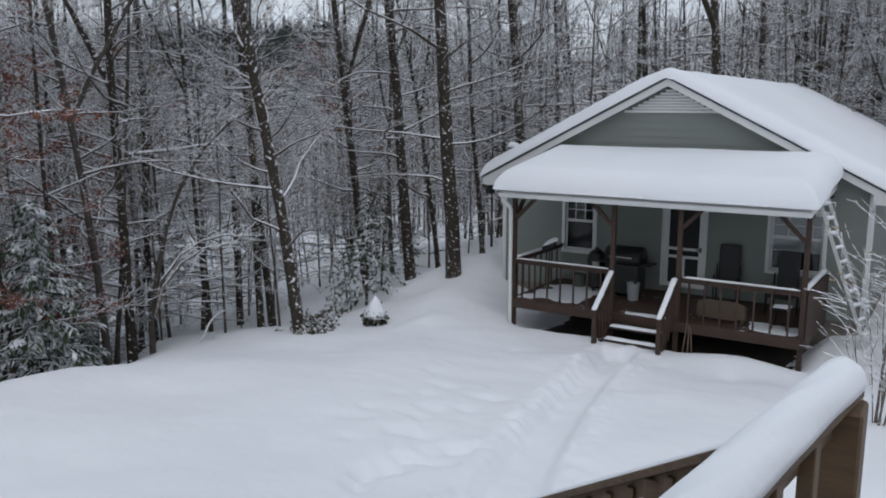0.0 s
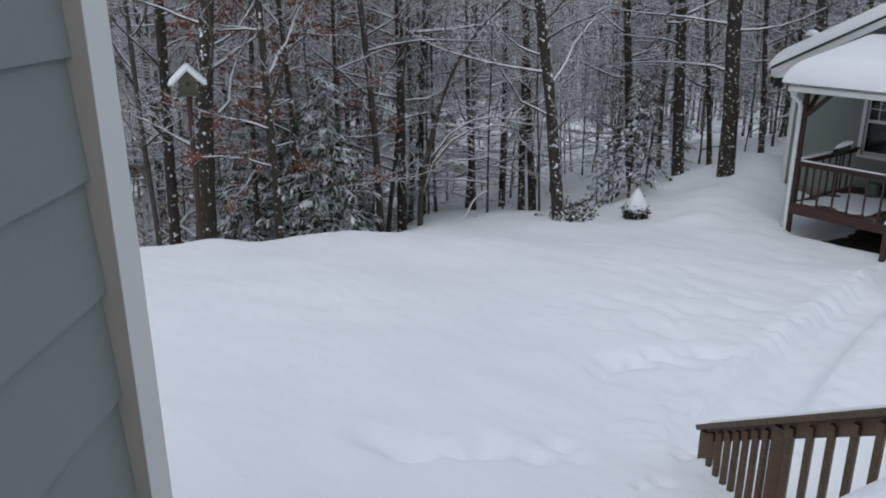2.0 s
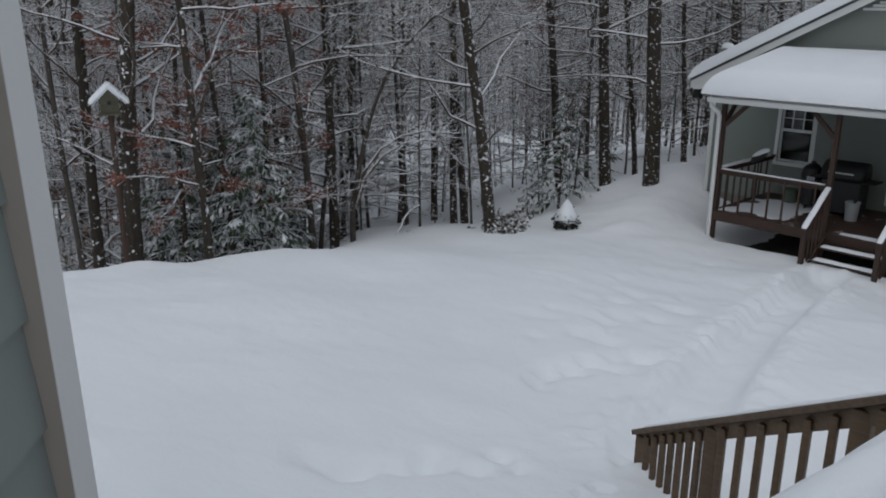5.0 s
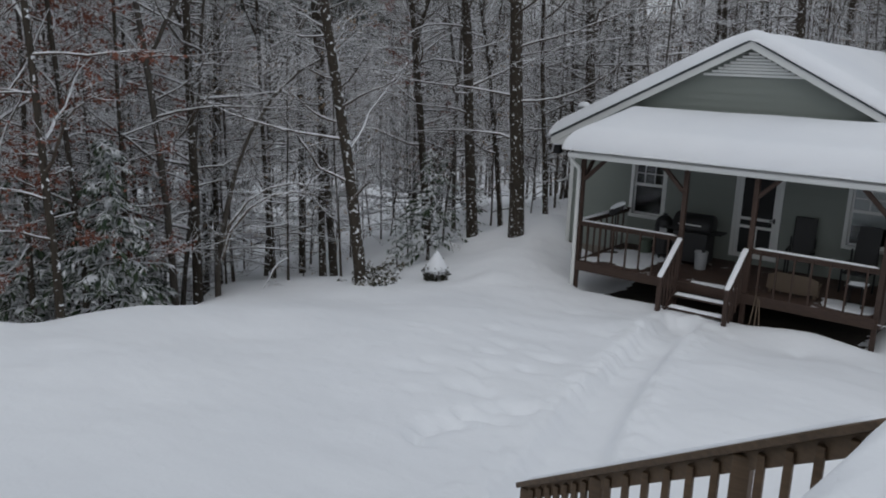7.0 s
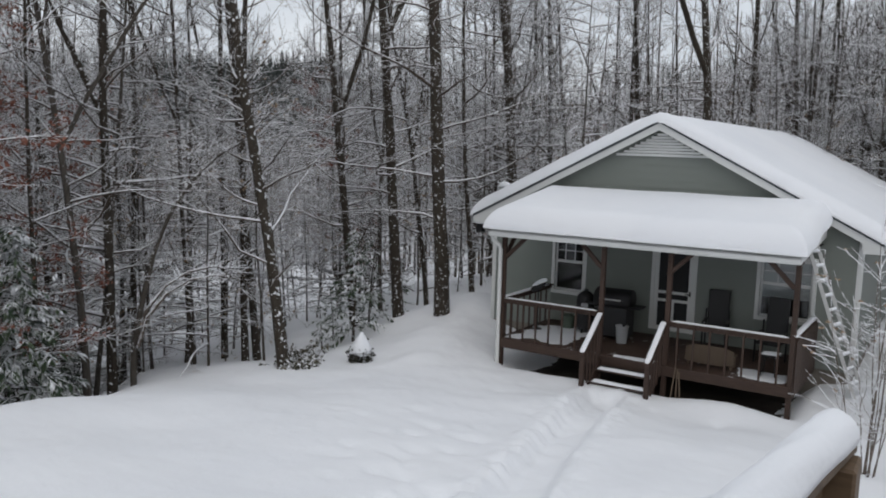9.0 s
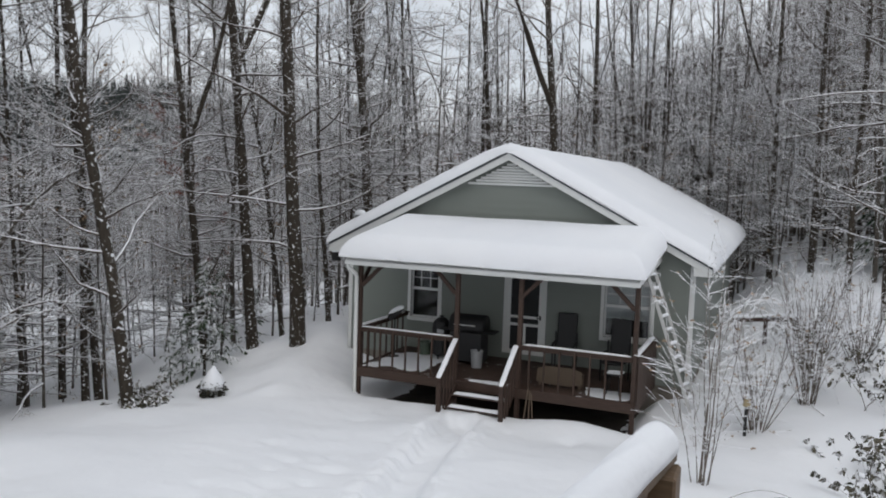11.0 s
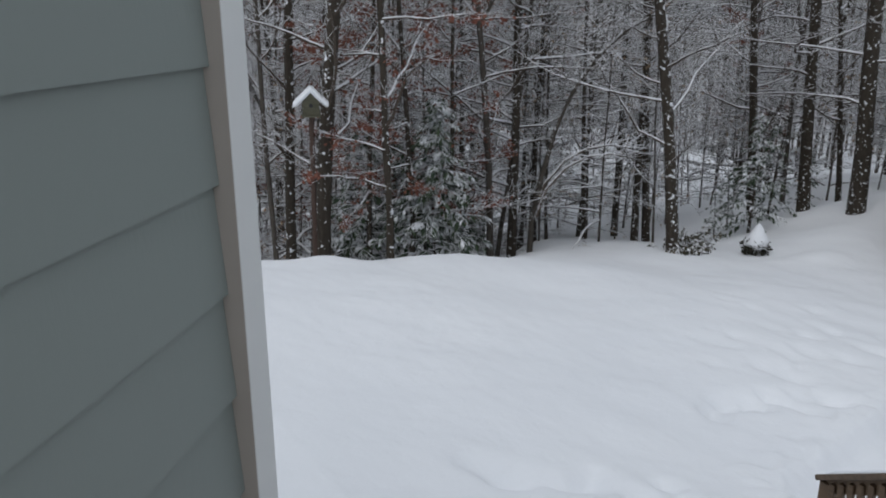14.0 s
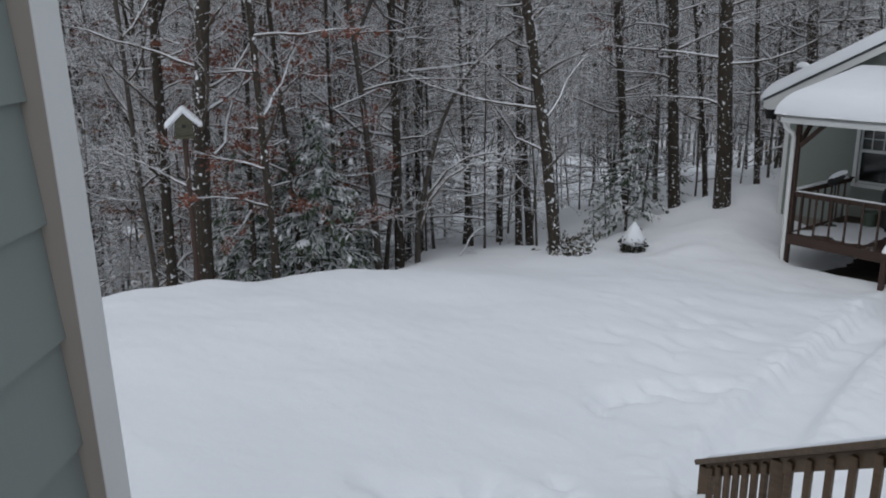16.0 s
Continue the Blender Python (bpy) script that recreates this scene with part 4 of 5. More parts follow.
def side_table():
    t = thing("side_table", (6.02, 0.55, FLOOR), "small dark metal side table dusted with snow", "table")
    bm = bmesh.new()
    bmesh.ops.create_cone(bm, cap_ends=True, segments=20, radius1=0.24, radius2=0.24, depth=0.025, matrix=pose(0, 0, 0.46))
    part("tabletop", bm, BLACK_METAL, t)
    for k in range(4):
        a = math.pi / 4 + k * math.pi / 2
        beam("leg", (0.2 * math.cos(a), 0.2 * math.sin(a), 0.0), (0.15 * math.cos(a), 0.15 * math.sin(a), 0.45), 0.022, 0.022, BLACK_METAL, t)
    patch("table_snow", 5.82, 6.22, 0.35, 0.75, FLOOR + 0.485, 0.03, "thin snow on the small table", 15.0)


side_table()


def stool(x, y, turn):
    s = thing("folding_stand", (x, y, -0.75), "pair of thin wooden stakes leaning by the steps", "garden stakes", turn=turn)
    for k, dx in enumerate((-0.10, 0.03, 0.14)):
        beam("stake", (dx, -0.1, -0.25), (dx * 0.3, 0.12, 0.62 - 0.05 * k), 0.03, 0.02, TAN, s)


stool(4.32, -0.22, 8)


def ladder():
    """An extension ladder leaning on the wall at the porch's end."""
    l = thing("ladder", (7.05, 2.0, -0.8), "aluminium extension ladder leaning against the porch roof edge", "ladder")
    lean = Vector((-1.16, -0.30, 3.35))
    foot = Vector((0.62, -0.2, 0.0))
    for k, off in enumerate((Vector((-0.06, -0.20, 0)), Vector((0.06, 0.20, 0)))):
        beam("rail", foot + off, foot + lean + off * 0.95, 0.028, 0.075, ALU, l, bevel=0.004)
    for k in range(11):
        c = foot + lean * ((k + 0.5) / 11)
        V, Fa = [], []
        tube_into(V, Fa, [c + Vector((-0.06, -0.20, 0)), c + Vector((0.06, 0.20, 0))], [0.018, 0.018], 8)
        link_mesh("rung", V, Fa, ALU, l, smooth=True)
        w = Vector((7.05, 2.0, -0.8)) + c + Vector((0, 0, 0.012))
        snow_strip("rung_snow", w + Vector((-0.05, -0.17, 0)), w + Vector((0.05, 0.17, 0)), 0.07, 0.06, "small ridge of snow on the ladder rung", n=8)
    return l


ladder()


def bare_soil():
    """An added dark ground sheet that stands in for the shade under the porch boards."""
    V, Fa = [], []
    nx, ny = 44, 20
    for j in range(ny + 1):
        for i in range(nx + 1):
            x, y = 0.25 + 6.2 * i / nx, 0.02 + 2.74 * j / ny
            e = min(i / 3, (nx - i) / 3, j / 2, 1.0)
            V.append((x, y, ground_height(x, y) - 0.05 + 0.10 * min(1.0, e) + 0.05 * noise.noise(Vector((x * 3, y * 3, 6.0)))))
    for j in range(ny):
        for i in range(nx):
            p = j * (nx + 1) + i
            Fa.append((p, p + 1, p + nx + 2, p + nx + 1))
    tagged(link_mesh("bare_soil", V, Fa, UNDER_PORCH_SHADE, smooth=True), "added dark ground under the porch, its shade put into the colour", "soil", kind="structure")


bare_soil()


# ---- the woods ----
EYE_X, EYE_Y = 9.12, -17.04


def polar(bearing, dist):
    b = radians(bearing)
    return EYE_X - dist * math.sin(b), EYE_Y + dist * math.cos(b)


def wander(rng, start, heading, length, n, bend, lift):
    """A crooked line from start: each step turns a little and rises or droops by lift."""
    pts, d = [start.copy()], heading.normalized()
    for k in range(n):
        d = (d + Vector((rng.gauss(0, bend), rng.gauss(0, bend), rng.gauss(0, bend * 0.7) + lift / n))).normalized()
        pts.append(pts[-1] + d * (length / n))
    return pts


def taper(r0, r1, n):
    return [r0 + (r1 - r0) * k / (n - 1) for k in range(n)]


def bare_tree(name, seed, height, radius, low, limbs, twigs, subs, bark, twig_mat, fork=False, reach=1.0, leaves=0, label="", twig_r=0.0085, rise=1.0):
    """A leafless tree: trunk, limbs from low upwards, twigs and twiglets."""
    rng = random.Random(seed)
    root = thing(name, (0, 0, -60), label or "tall bare forest tree with snow along its limbs", "tree")
    V, Fa = [], []
    trunk = [Vector((0, 0, -0.9)), Vector((0, 0, 0.0))]
    d = Vector((0, 0, 1))
    n = 14
    for k in range(n):
        d = (d + Vector((rng.gauss(0, 0.022), rng.gauss(0, 0.022), 0.03))).normalized()
        trunk.append(trunk[-1] + d * (height / n))
    rad = [radius * 1.35, radius * 1.12] + [radius * (1 - 0.80 * (k + 1) / n) for k in range(n)]
    tube_into(V, Fa, trunk, rad, 10)

    def along(h):
        f = h / height * n
        i = min(n - 1, int(f))
        return trunk[i + 1].lerp(trunk[min(i + 2, n + 1)], f - i)

    if fork:
        p = along(height * 0.32)
        side = Vector((math.cos(seed), math.sin(seed), 2.2))
        q = wander(rng, p, side, height * 0.55, 9, 0.06, 0.5)
        tube_into(V, Fa, q, taper(radius * 0.62, radius * 0.15, 10), 8)
    link_mesh("trunk", V, Fa, bark, root, smooth=True)
    V, Fa = [], []
    LV, LF = [], []
    for k in range(limbs):
        t = (k + rng.random()) / limbs
        h = low + (height * 0.97 - low) * t
        p = along(h)
        a = rng.uniform(0, 2 * math.pi)
        up = (rng.uniform(-0.05, 0.55) + 0.5 * t) * rise
        length = reach * rng.uniform(1.4, 4.2) * (1.0 - 0.55 * t)
        r0 = (0.012 + 0.007 * length) * (1.25 - 0.4 * t)
        line = wander(rng, p, Vector((math.cos(a), math.sin(a), up)), length, 7, 0.17, rng.uniform(-0.1, 0.35))
        tube_into(V, Fa, line, taper(r0, 0.007, 8), 5)
        for j in range(twigs):
            s = rng.uniform(0.2, 1.0)
            f = s * 7
            i = min(6, int(f))
            q = line[i].lerp(line[i + 1], f - i)
            e = (line[i + 1] - line[i]).normalized() + Vector((rng.gauss(0, 0.7), rng.gauss(0, 0.7), rng.gauss(0.12, 0.4) * rise))
            tl = rng.uniform(0.4, 1.3) * (1.15 - 0.5 * s)
            tw = wander(rng, q, e, tl, 4, 0.24, 0.12)
            tube_into(V, Fa, tw, taper(twig_r, twig_r * 0.6, 5), 3)
            for m in range(subs):
                w = tw[rng.randint(1, 4)]
                e2 = e.normalized() + Vector((rng.gauss(0, 0.8), rng.gauss(0, 0.8), rng.gauss(0.1, 0.5)))
                tube_into(V, Fa, wander(rng, w, e2, rng.uniform(0.18, 0.5), 2, 0.2, 0.0), [twig_r * 0.75, twig_r * 0.6, twig_r * 0.5], 3)
            if leaves and h < 9 and rng.random() < 0.6:
                for m in range(leaves):
                    c = tw[rng.randint(1, 4)] + Vector((rng.gauss(0, 0.07), rng.gauss(0, 0.07), rng.uniform(-0.10, 0.02)))
                    leaf_into(LV, LF, rng, c, rng.uniform(0.05, 0.11))
    link_mesh("crown", V, Fa, twig_mat, root, smooth=True)
    if LV:
        link_mesh("leaves", LV, LF, OAK_LEAF if leaves > 4 else BEECH_LEAF, root, "withered brown leaves still hanging")
    return root


def leaf_into(V, Fa, rng, c, size, droop=-0.6):
    d = Vector((rng.gauss(0, 1), rng.gauss(0, 1), rng.gauss(droop, 0.4))).normalized()
    s = d.cross(Vector((rng.gauss(0, 1), rng.gauss(0, 1), rng.gauss(0, 1)))).normalized()
    k = len(V)
    up = d.cross(s) * size * 0.15
    V.extend((c, c + d * size * 0.5 + s * size * 0.33 + up, c + d * size, c + d * size * 0.5 - s * size * 0.33 + up))
    Fa.append((k, k + 1, k + 2, k + 3))


def hemlock(name, seed, height, spread, label, dense=1.0):
    """A young hemlock: drooping sprays of short needles under snow."""
    rng = random.Random(seed)
    root = thing(name, (0, 0, -60), label, "conifer")
    V, Fa = [], []
    tube_into(V, Fa, wander(rng, Vector((0, 0, -0.3)), Vector((0, 0, 1)), height + 0.3, 8, 0.02, 0.2), taper(0.05, 0.008, 9), 6)
    link_mesh("trunk", V, Fa, BARK, root, smooth=True)
    V, Fa, BV, BF = [], [], [], []
    n = int(95 * dense)
    for k in range(n):
        t = (k + rng.random()) / n
        h = 0.25 + (height - 0.3) * t
        a = rng.uniform(0, 2 * math.pi)
        length = spread * (1.05 - 0.9 * t) * rng.uniform(0.6, 1.15)
        line = wander(rng, Vector((0, 0, h)), Vector((math.cos(a), math.sin(a), 0.30)), length, 6, 0.10, -0.75)
        tube_into(BV, BF, line, taper(0.012, 0.004, 7), 3)
        for j in range(int(11 * dense) + 6):
            s = rng.uniform(0.15, 1.0) * 6
            i = min(5, int(s))
            q = line[i].lerp(line[i + 1], s - i)
            f = (line[i + 1] - line[i]).normalized()
            out = (f * 0.6 + f.cross(Vector((0, 0, 1))) * rng.choice((-1, 1)) * rng.uniform(0.3, 1.0) + Vector((0, 0, rng.uniform(-0.55, -0.05)))).normalized()
            size = rng.uniform(0.10, 0.24) * (1.1 - 0.4 * t)
            side = out.cross(Vector((rng.gauss(0, 0.35), rng.gauss(0, 0.35), 1))).normalized() * size * 0.20
            m = len(V)
            tip = q + out * size + Vector((0, 0, -size * 0.2))
            mid = q + out * size * 0.5
            V.extend((q, mid + side, tip, mid - side))
            Fa.append((m, m + 1, m + 2, m + 3))
    link_mesh("branchwork", BV, BF, TWIG, root)
    link_mesh("needles", V, Fa, NEEDLE, root, "dark green needles under clumps of snow")
    return root


BIG = [bare_tree("forest_tree", 10 + k, 21 + k % 3, 0.15, 2.2 + 0.5 * (k % 3), 46, 9, 3, BARK, TWIG, fork=k in (1, 2, 4)) for k in range(5)]
MID = [bare_tree("forest_tree", 30 + k, 17 + k, 0.10, 2.6, 46, 7, 3, (BARK, BARK_GREY)[k % 2], TWIG, fork=k in (0, 1, 3, 4), label="slender bare forest tree with snow-lined branches", twig_r=0.010) for k in range(6)]
SAP = [bare_tree("sapling", 50 + k, 4.5 + k, 0.028, 0.4, 18, 5, 2, BARK_GREY, TWIG, reach=0.5, leaves=(0, 3, 0, 3)[k], label="thin young tree in the understorey with snow on its twigs") for k in range(4)]
OAK = [bare_tree("oak_tree", 70 + k, 14 + 2 * k, 0.075, 1.6, 34, 7, 2, BARK, TWIG, reach=0.8, leaves=26, label="young oak holding withered red-brown leaves under snow") for k in range(2)]
BEECH = [bare_tree("beech_tree", 110 + k, 9.5 + 1.5 * k, 0.055, 0.9, 38, 9, 3, BARK_GREY, SNOWY, reach=1.15, leaves=(0, 2, 0)[k], label="slender understorey beech with level branches lined in snow", twig_r=0.0095, rise=0.22) for k in range(3)]
HEM = [hemlock("hemlock", 80 + k, 3.5, 1.25, "young dark green hemlock with snow-laden drooping branches", 1.5) for k in range(2)]
SPARSE = hemlock("hemlock", 90, 3.2, 0.95, "thin young hemlock frosted white with snow", 0.6)
MODELS = BIG + MID + SAP + OAK + BEECH + HEM + [SPARSE]


def plant(model, bearing, dist, size, lean=0.0, spin=None, tall=None, group="forest trees", sink=0.05):
    """A copy of a model tree by bearing and distance from the deck; lean: sideways metres for each metre up, to the left."""
    x, y = polar(bearing, dist)
    b = radians(bearing)
    spin = wood_rng.uniform(0, 6.283) if spin is None else spin
    side = Matrix.Rotation(-math.atan(lean), 4, Vector((-math.sin(b), math.cos(b), 0)))
    m = Matrix.Translation((x, y, ground_height(x, y) - sink)) @ side @ Matrix.Rotation(spin, 4, "Z") @ Matrix.Diagonal((size, size, tall or size, 1))
    ob = copy_thing(model, m)
    tagged(ob, group=group)
    return ob


wood_rng = random.Random(77)
# bearing, distance, trunk diameter, lean
EDGE_TREES = [(43.6, 17.7, 0.27, 0.12), (38.7, 24.0, 0.25, 0.09), (35.6, 24.0, 0.33, 0.05), (32.5, 23.0, 0.43, 0.07), (27.4, 31.0, 0.43, 0.07),
              (68.9, 15.5, 0.31, -0.03), (71.1, 17.0, 0.24, -0.013), (55.0, 19.5, 0.23, 0.03), (45.5, 22.0, 0.21, 0.07), (46.3, 21.5, 0.19, 0.01)]
SLIM_TREES = [(33.6, 26.0, 0.18, 0.11), (36.9, 28.0, 0.18, 0.04), (30.4, 30.0, 0.23, 0.09), (56.5, 19.0, 0.19, 0.018), (49.8, 21.0, 0.13, 0.06), (72.0, 16.5, 0.12, 0.05)]
REAR_TREES = [(26.2, 38.0, 0.24, 0.05), (24.9, 38.0, 0.26, 0.06), (23.9, 42.0, 0.26, 0.06), (20.1, 42.0, 0.29, 0.028), (18.8, 40.0, 0.31, 0.046),
              (14.0, 36.0, 0.43, 0.10), (11.9, 40.0, 0.33, 0.04), (9.3, 44.0, 0.31, 0.037), (16.3, 46.0, 0.22, 0.07), (7.2, 46.0, 0.28, 0.02), (3.6, 45.0, 0.26, 0.03)]
for k, (b, d, w, ln) in enumerate(EDGE_TREES):
    plant(BIG[k % 5], b, d, w / 0.30, ln, tall=max(0.85, min(1.15, w / 0.30)))
for k, (b, d, w, ln) in enumerate(SLIM_TREES):
    plant(MID[k % 6], b, d, w / 0.22, ln, tall=0.9)
for k, (b, d, w, ln) in enumerate(REAR_TREES):
    plant(BIG[(k + 2) % 5], b, d, w / 0.30, ln, tall=max(0.9, min(1.2, w / 0.28)))
for b, d, w, ln in ((63.9, 15.0, 0.15, 0.0), (58.5, 22.0, 0.15, 0.02), (66.5, 21.0, 0.15, -0.02), (39.8, 31.0, 0.14, 0.01), (70.5, 24.0, 0.16, 0.03), (62.0, 25.0, 0.15, 0.0), (53.0, 30.0, 0.14, 0.02), (20.5, 50.0, 0.15, 0.0), (62.3, 17.0, 0.13, 0.01), (59.6, 18.5, 0.13, -0.01), (65.4, 17.5, 0.13, 0.0)):
    plant(OAK[int(b * 10) % 2], b, d, w / 0.15, ln, group="oaks with dry leaves")
for b, d, s, k in ((60.6, 17.0, 1.15, 0), (65.8, 18.0, 1.1, 1), (62.8, 19.0, 1.1, 0), (57.5, 22.0, 0.6, 1), (68.0, 22.5, 0.7, 1)):
    plant(HEM[k], b, d, s, group="young hemlocks")
for b, d, s in ((38.8, 22.0, 1.0), (37.7, 23.5, 0.85), (40.2, 23.0, 0.6), (35.6, 26.0, 0.6), (41.0, 21.5, 0.5)):
    plant(SPARSE, b, d, s, group="young hemlocks")
for b, d, s in ((-8.0, 33.0, 2.2), (-9.5, 36.0, 2.4)):
    plant(HEM[int(d) % 2], b, d, s, group="tall hemlocks on the bank")
for b, d, w in ((-9.5, 17.0, 0.30), (-6.5, 27.0, 0.30), (-2.0, 33.0, 0.26), (-4.2, 30.0, 0.22), (-8.5, 24.0, 0.25), (0.5, 36.0, 0.25)):
    plant(BIG[int(d) % 5], b, d, w / 0.30, 0.02, tall=0.95)
for k in range(44):
    b, d = wood_rng.uniform(31, 78), wood_rng.uniform(19.5, 34)
    if b < 42 and d < 25:
        d += 7
    plant(SAP[k % 4], b, d, wood_rng.uniform(0.7, 1.2), wood_rng.gauss(0, 0.05), group="understorey saplings")
for k in range(38):
    b, d = 40.5 + 40.0 * (k + wood_rng.random()) / 38, wood_rng.uniform(19.5, 31)
    if b < 48 and d < 24:
        d += 6
    plant(BEECH[k % 3], b, d, wood_rng.uniform(0.5, 0.65) if 41 < b < 52 else wood_rng.uniform(0.75, 1.15), wood_rng.gauss(0, 0.04), group="understorey beeches")
for k in range(16):
    plant(BEECH[k % 3], wood_rng.uniform(22, 40), wood_rng.uniform(31, 42), wood_rng.uniform(0.9, 1.3), wood_rng.gauss(0, 0.04), group="understorey beeches")
for k in range(26):
    plant(BEECH[k % 3], -15.0 + 25.0 * (k + wood_rng.random()) / 26, wood_rng.uniform(34, 45), wood_rng.uniform(0.8, 1.3), wood_rng.gauss(0, 0.04), group="understorey beeches")
for k in range(16):
    plant(SAP[k % 4], -15.0 + 24.0 * (k + wood_rng.random()) / 16, wood_rng.uniform(32, 40), wood_rng.uniform(0.7, 1.1), wood_rng.gauss(0, 0.05), group="understorey saplings")
for k in range(13):
    plant(MID[k % 6], 61.0 + 19.0 * (k + wood_rng.random()) / 13, wood_rng.uniform(23, 36), wood_rng.uniform(0.6, 0.9), wood_rng.gauss(0.015, 0.03), tall=wood_rng.uniform(0.8, 1.0))
count = 0
while count < 118:
    b = wood_rng.uniform(-16, 82)
    d = 22 + 44 * wood_rng.random() ** 0.8
    x, y = polar(b, d)
    if (-4.5 < x < 10.5 and y < 20.5) or (x > 7 and y < 11 + 0.5 * max(0.0, 13 - x)) or (b < 45 and d < 27) or (b > 74 and d < 20) or (40.5 < b < 52 and wood_rng.random() < 0.6):
        continue
    plant(MID[count % 6] if count % 6 else BIG[count % 5], b, d, wood_rng.uniform(0.45, 0.75) if 36 < b < 54 else wood_rng.uniform(0.55, 0.95), wood_rng.gauss(0.015, 0.03), tall=wood_rng.uniform(0.8, 1.1))
    count += 1


for k in range(18):
    plant(MID[k % 6], wood_rng.uniform(-13, 13), wood_rng.uniform(40, 60), wood_rng.uniform(0.7, 1.1), wood_rng.gauss(0.015, 0.03))


def leaning_birch():
    """A slim stem that arches over to the side under its snow."""
    x, y = polar(53.7, 19.0)
    t = thing("leaning_tree", (x, y, ground_height(x, y)), "slim crooked tree arching over sideways, lined with snow", "tree")
    rng = random.Random(5)
    b = radians(53.7)
    right = Vector((math.cos(b), math.sin(b), 0))
    main = [Vector((0, 0, -0.3)), right * 0.02 + Vector((0, 0, 0.8)), right * 0.22 + Vector((0, 0, 1.9)), right * 0.45 + Vector((0, 0, 2.9)), right * 0.80 + Vector((0, 0, 3.8)), right * 1.30 + Vector((0, 0, 4.6)), right * 1.9 + Vector((0, 0, 5.2)), right * 2.5 + Vector((0, 0, 5.55)), right * 2.9 + Vector((0, 0, 6.1))]
    arch = [right * 0.08 + Vector((0, 0, 1.0)), right * 0.30 + Vector((0, 0, 1.7)), right * 0.72 + Vector((0, 0, 2.25)), right * 1.2 + Vector((0, 0, 2.55)), right * 1.75 + Vector((0, 0, 2.66)), right * 2.2 + Vector((0, 0, 2.6))]
    arch2 = [p + right * 0.05 + Vector((0.1, -0.1, -0.10 - 0.02 * k)) for k, p in enumerate(arch)]
    V, Fa = [], []
    tube_into(V, Fa, main, taper(0.075, 0.02, 9), 8)
    link_mesh("trunk", V, Fa, BARK_GREY, t, smooth=True)
    for line in (arch, arch2):
        V, Fa = [], []
        tube_into(V, Fa, line, taper(0.045, 0.018, 6), 7)
        link_mesh("limb", V, Fa, STEM, t, "bowed limb coated in snow", True)
    V, Fa = [], []
    for line in (main, arch, arch2):
        for k in range(26):
            i = rng.randint(2, len(line) - 2)
            q = line[i].lerp(line[i + 1], rng.random())
            w = wander(rng, q, Vector((rng.gauss(0, 1), rng.gauss(0, 1), rng.gauss(0.2, 0.6))), rng.uniform(0.4, 1.3), 4, 0.2, 0.1)
            tube_into(V, Fa, w, taper(0.011, 0.005, 5), 3)
    link_mesh("twigwork", V, Fa, TWIG, t)


leaning_birch()
for model in MODELS:
    for ob in (*model.children_recursive, model):
        bpy.data.objects.remove(ob)


def far_woods():
    """The wooded slopes beyond the valley: thousands of bare trees too far off to count."""
    rng = random.Random(21)
    V, Fa = [], []
    for k in range(6000):
        b = rng.uniform(-20, 86) if k < 4400 else rng.uniform(-18, 23)
        d = 66 + 204 * rng.random() ** 1.15 if k < 4400 else rng.uniform(43, 112)
        if 40 < b < 54 and d > 100 and rng.random() < 0.75:
            continue
        x, y = polar(b, d)
        z = ground_height(x, y)
        h = rng.uniform(9, 16)
        p = Vector((x, y, z - 0.3))
        lean = Vector((rng.gauss(0, 0.05), rng.gauss(0, 0.05), 1))
        r = rng.uniform(0.045, 0.10)
        tube_into(V, Fa, [p, p + lean * h * 0.5, p + lean * h], [r, r * 0.7, r * 0.2], 4)
        for j in range(20 if d < 140 else 12):
            q = p + lean * h * rng.uniform(0.12, 0.98)
            a = rng.uniform(0, 6.283)
            e = Vector((math.cos(a), math.sin(a), rng.uniform(-0.1, 0.9))) * rng.uniform(1.0, 3.2)
            m = len(V)
            w = Vector((-e.y, e.x, 0)).normalized() * 0.035
            u = Vector((0, 0, 0.05))
            V.extend((q + w, q - w, q + u, q + e))
            Fa.extend(((m, m + 3, m + 2), (m + 2, m + 3, m + 1), (m + 1, m + 3, m)))
    tagged(link_mesh("far_woods", V, Fa, TWIG_HAZED), "bare grey-brown winter woods on the far slopes", "woods", kind="stuff")
    V, Fa = [], []
    for k in range(1050):
        b = rng.uniform(40, 55) if k < 700 else rng.uniform(33, 86) if k % 3 else rng.uniform(-20, 20)
        d = rng.uniform(165, 264) if k < 700 else rng.uniform(205, 262)
        x, y = polar(b, d)
        z = ground_height(x, y)
        h = rng.uniform(8, 13)
        for j in range(34):
            t = j / 34
            q = Vector((x, y, z + h * (0.08 + 0.92 * t)))
            a = rng.uniform(0, 6.283)
            s = 2.7 * (1.05 - t) * rng.uniform(0.7, 1.2)
            e = Vector((math.cos(a), math.sin(a), -0.5)) * s
            w = Vector((-e.y, e.x, 0)) * 0.42
            m = len(V)
            V.extend((q + Vector((0, 0, 0.7)), q + e * 0.7 + w, q + e, q + e * 0.7 - w))
            Fa.append((m, m + 1, m + 2, m + 3))
    tagged(link_mesh("far_conifers", V, Fa, HAZED_NEEDLE), "dark evergreen trees along the far ridge", "woods", kind="stuff")


far_woods()


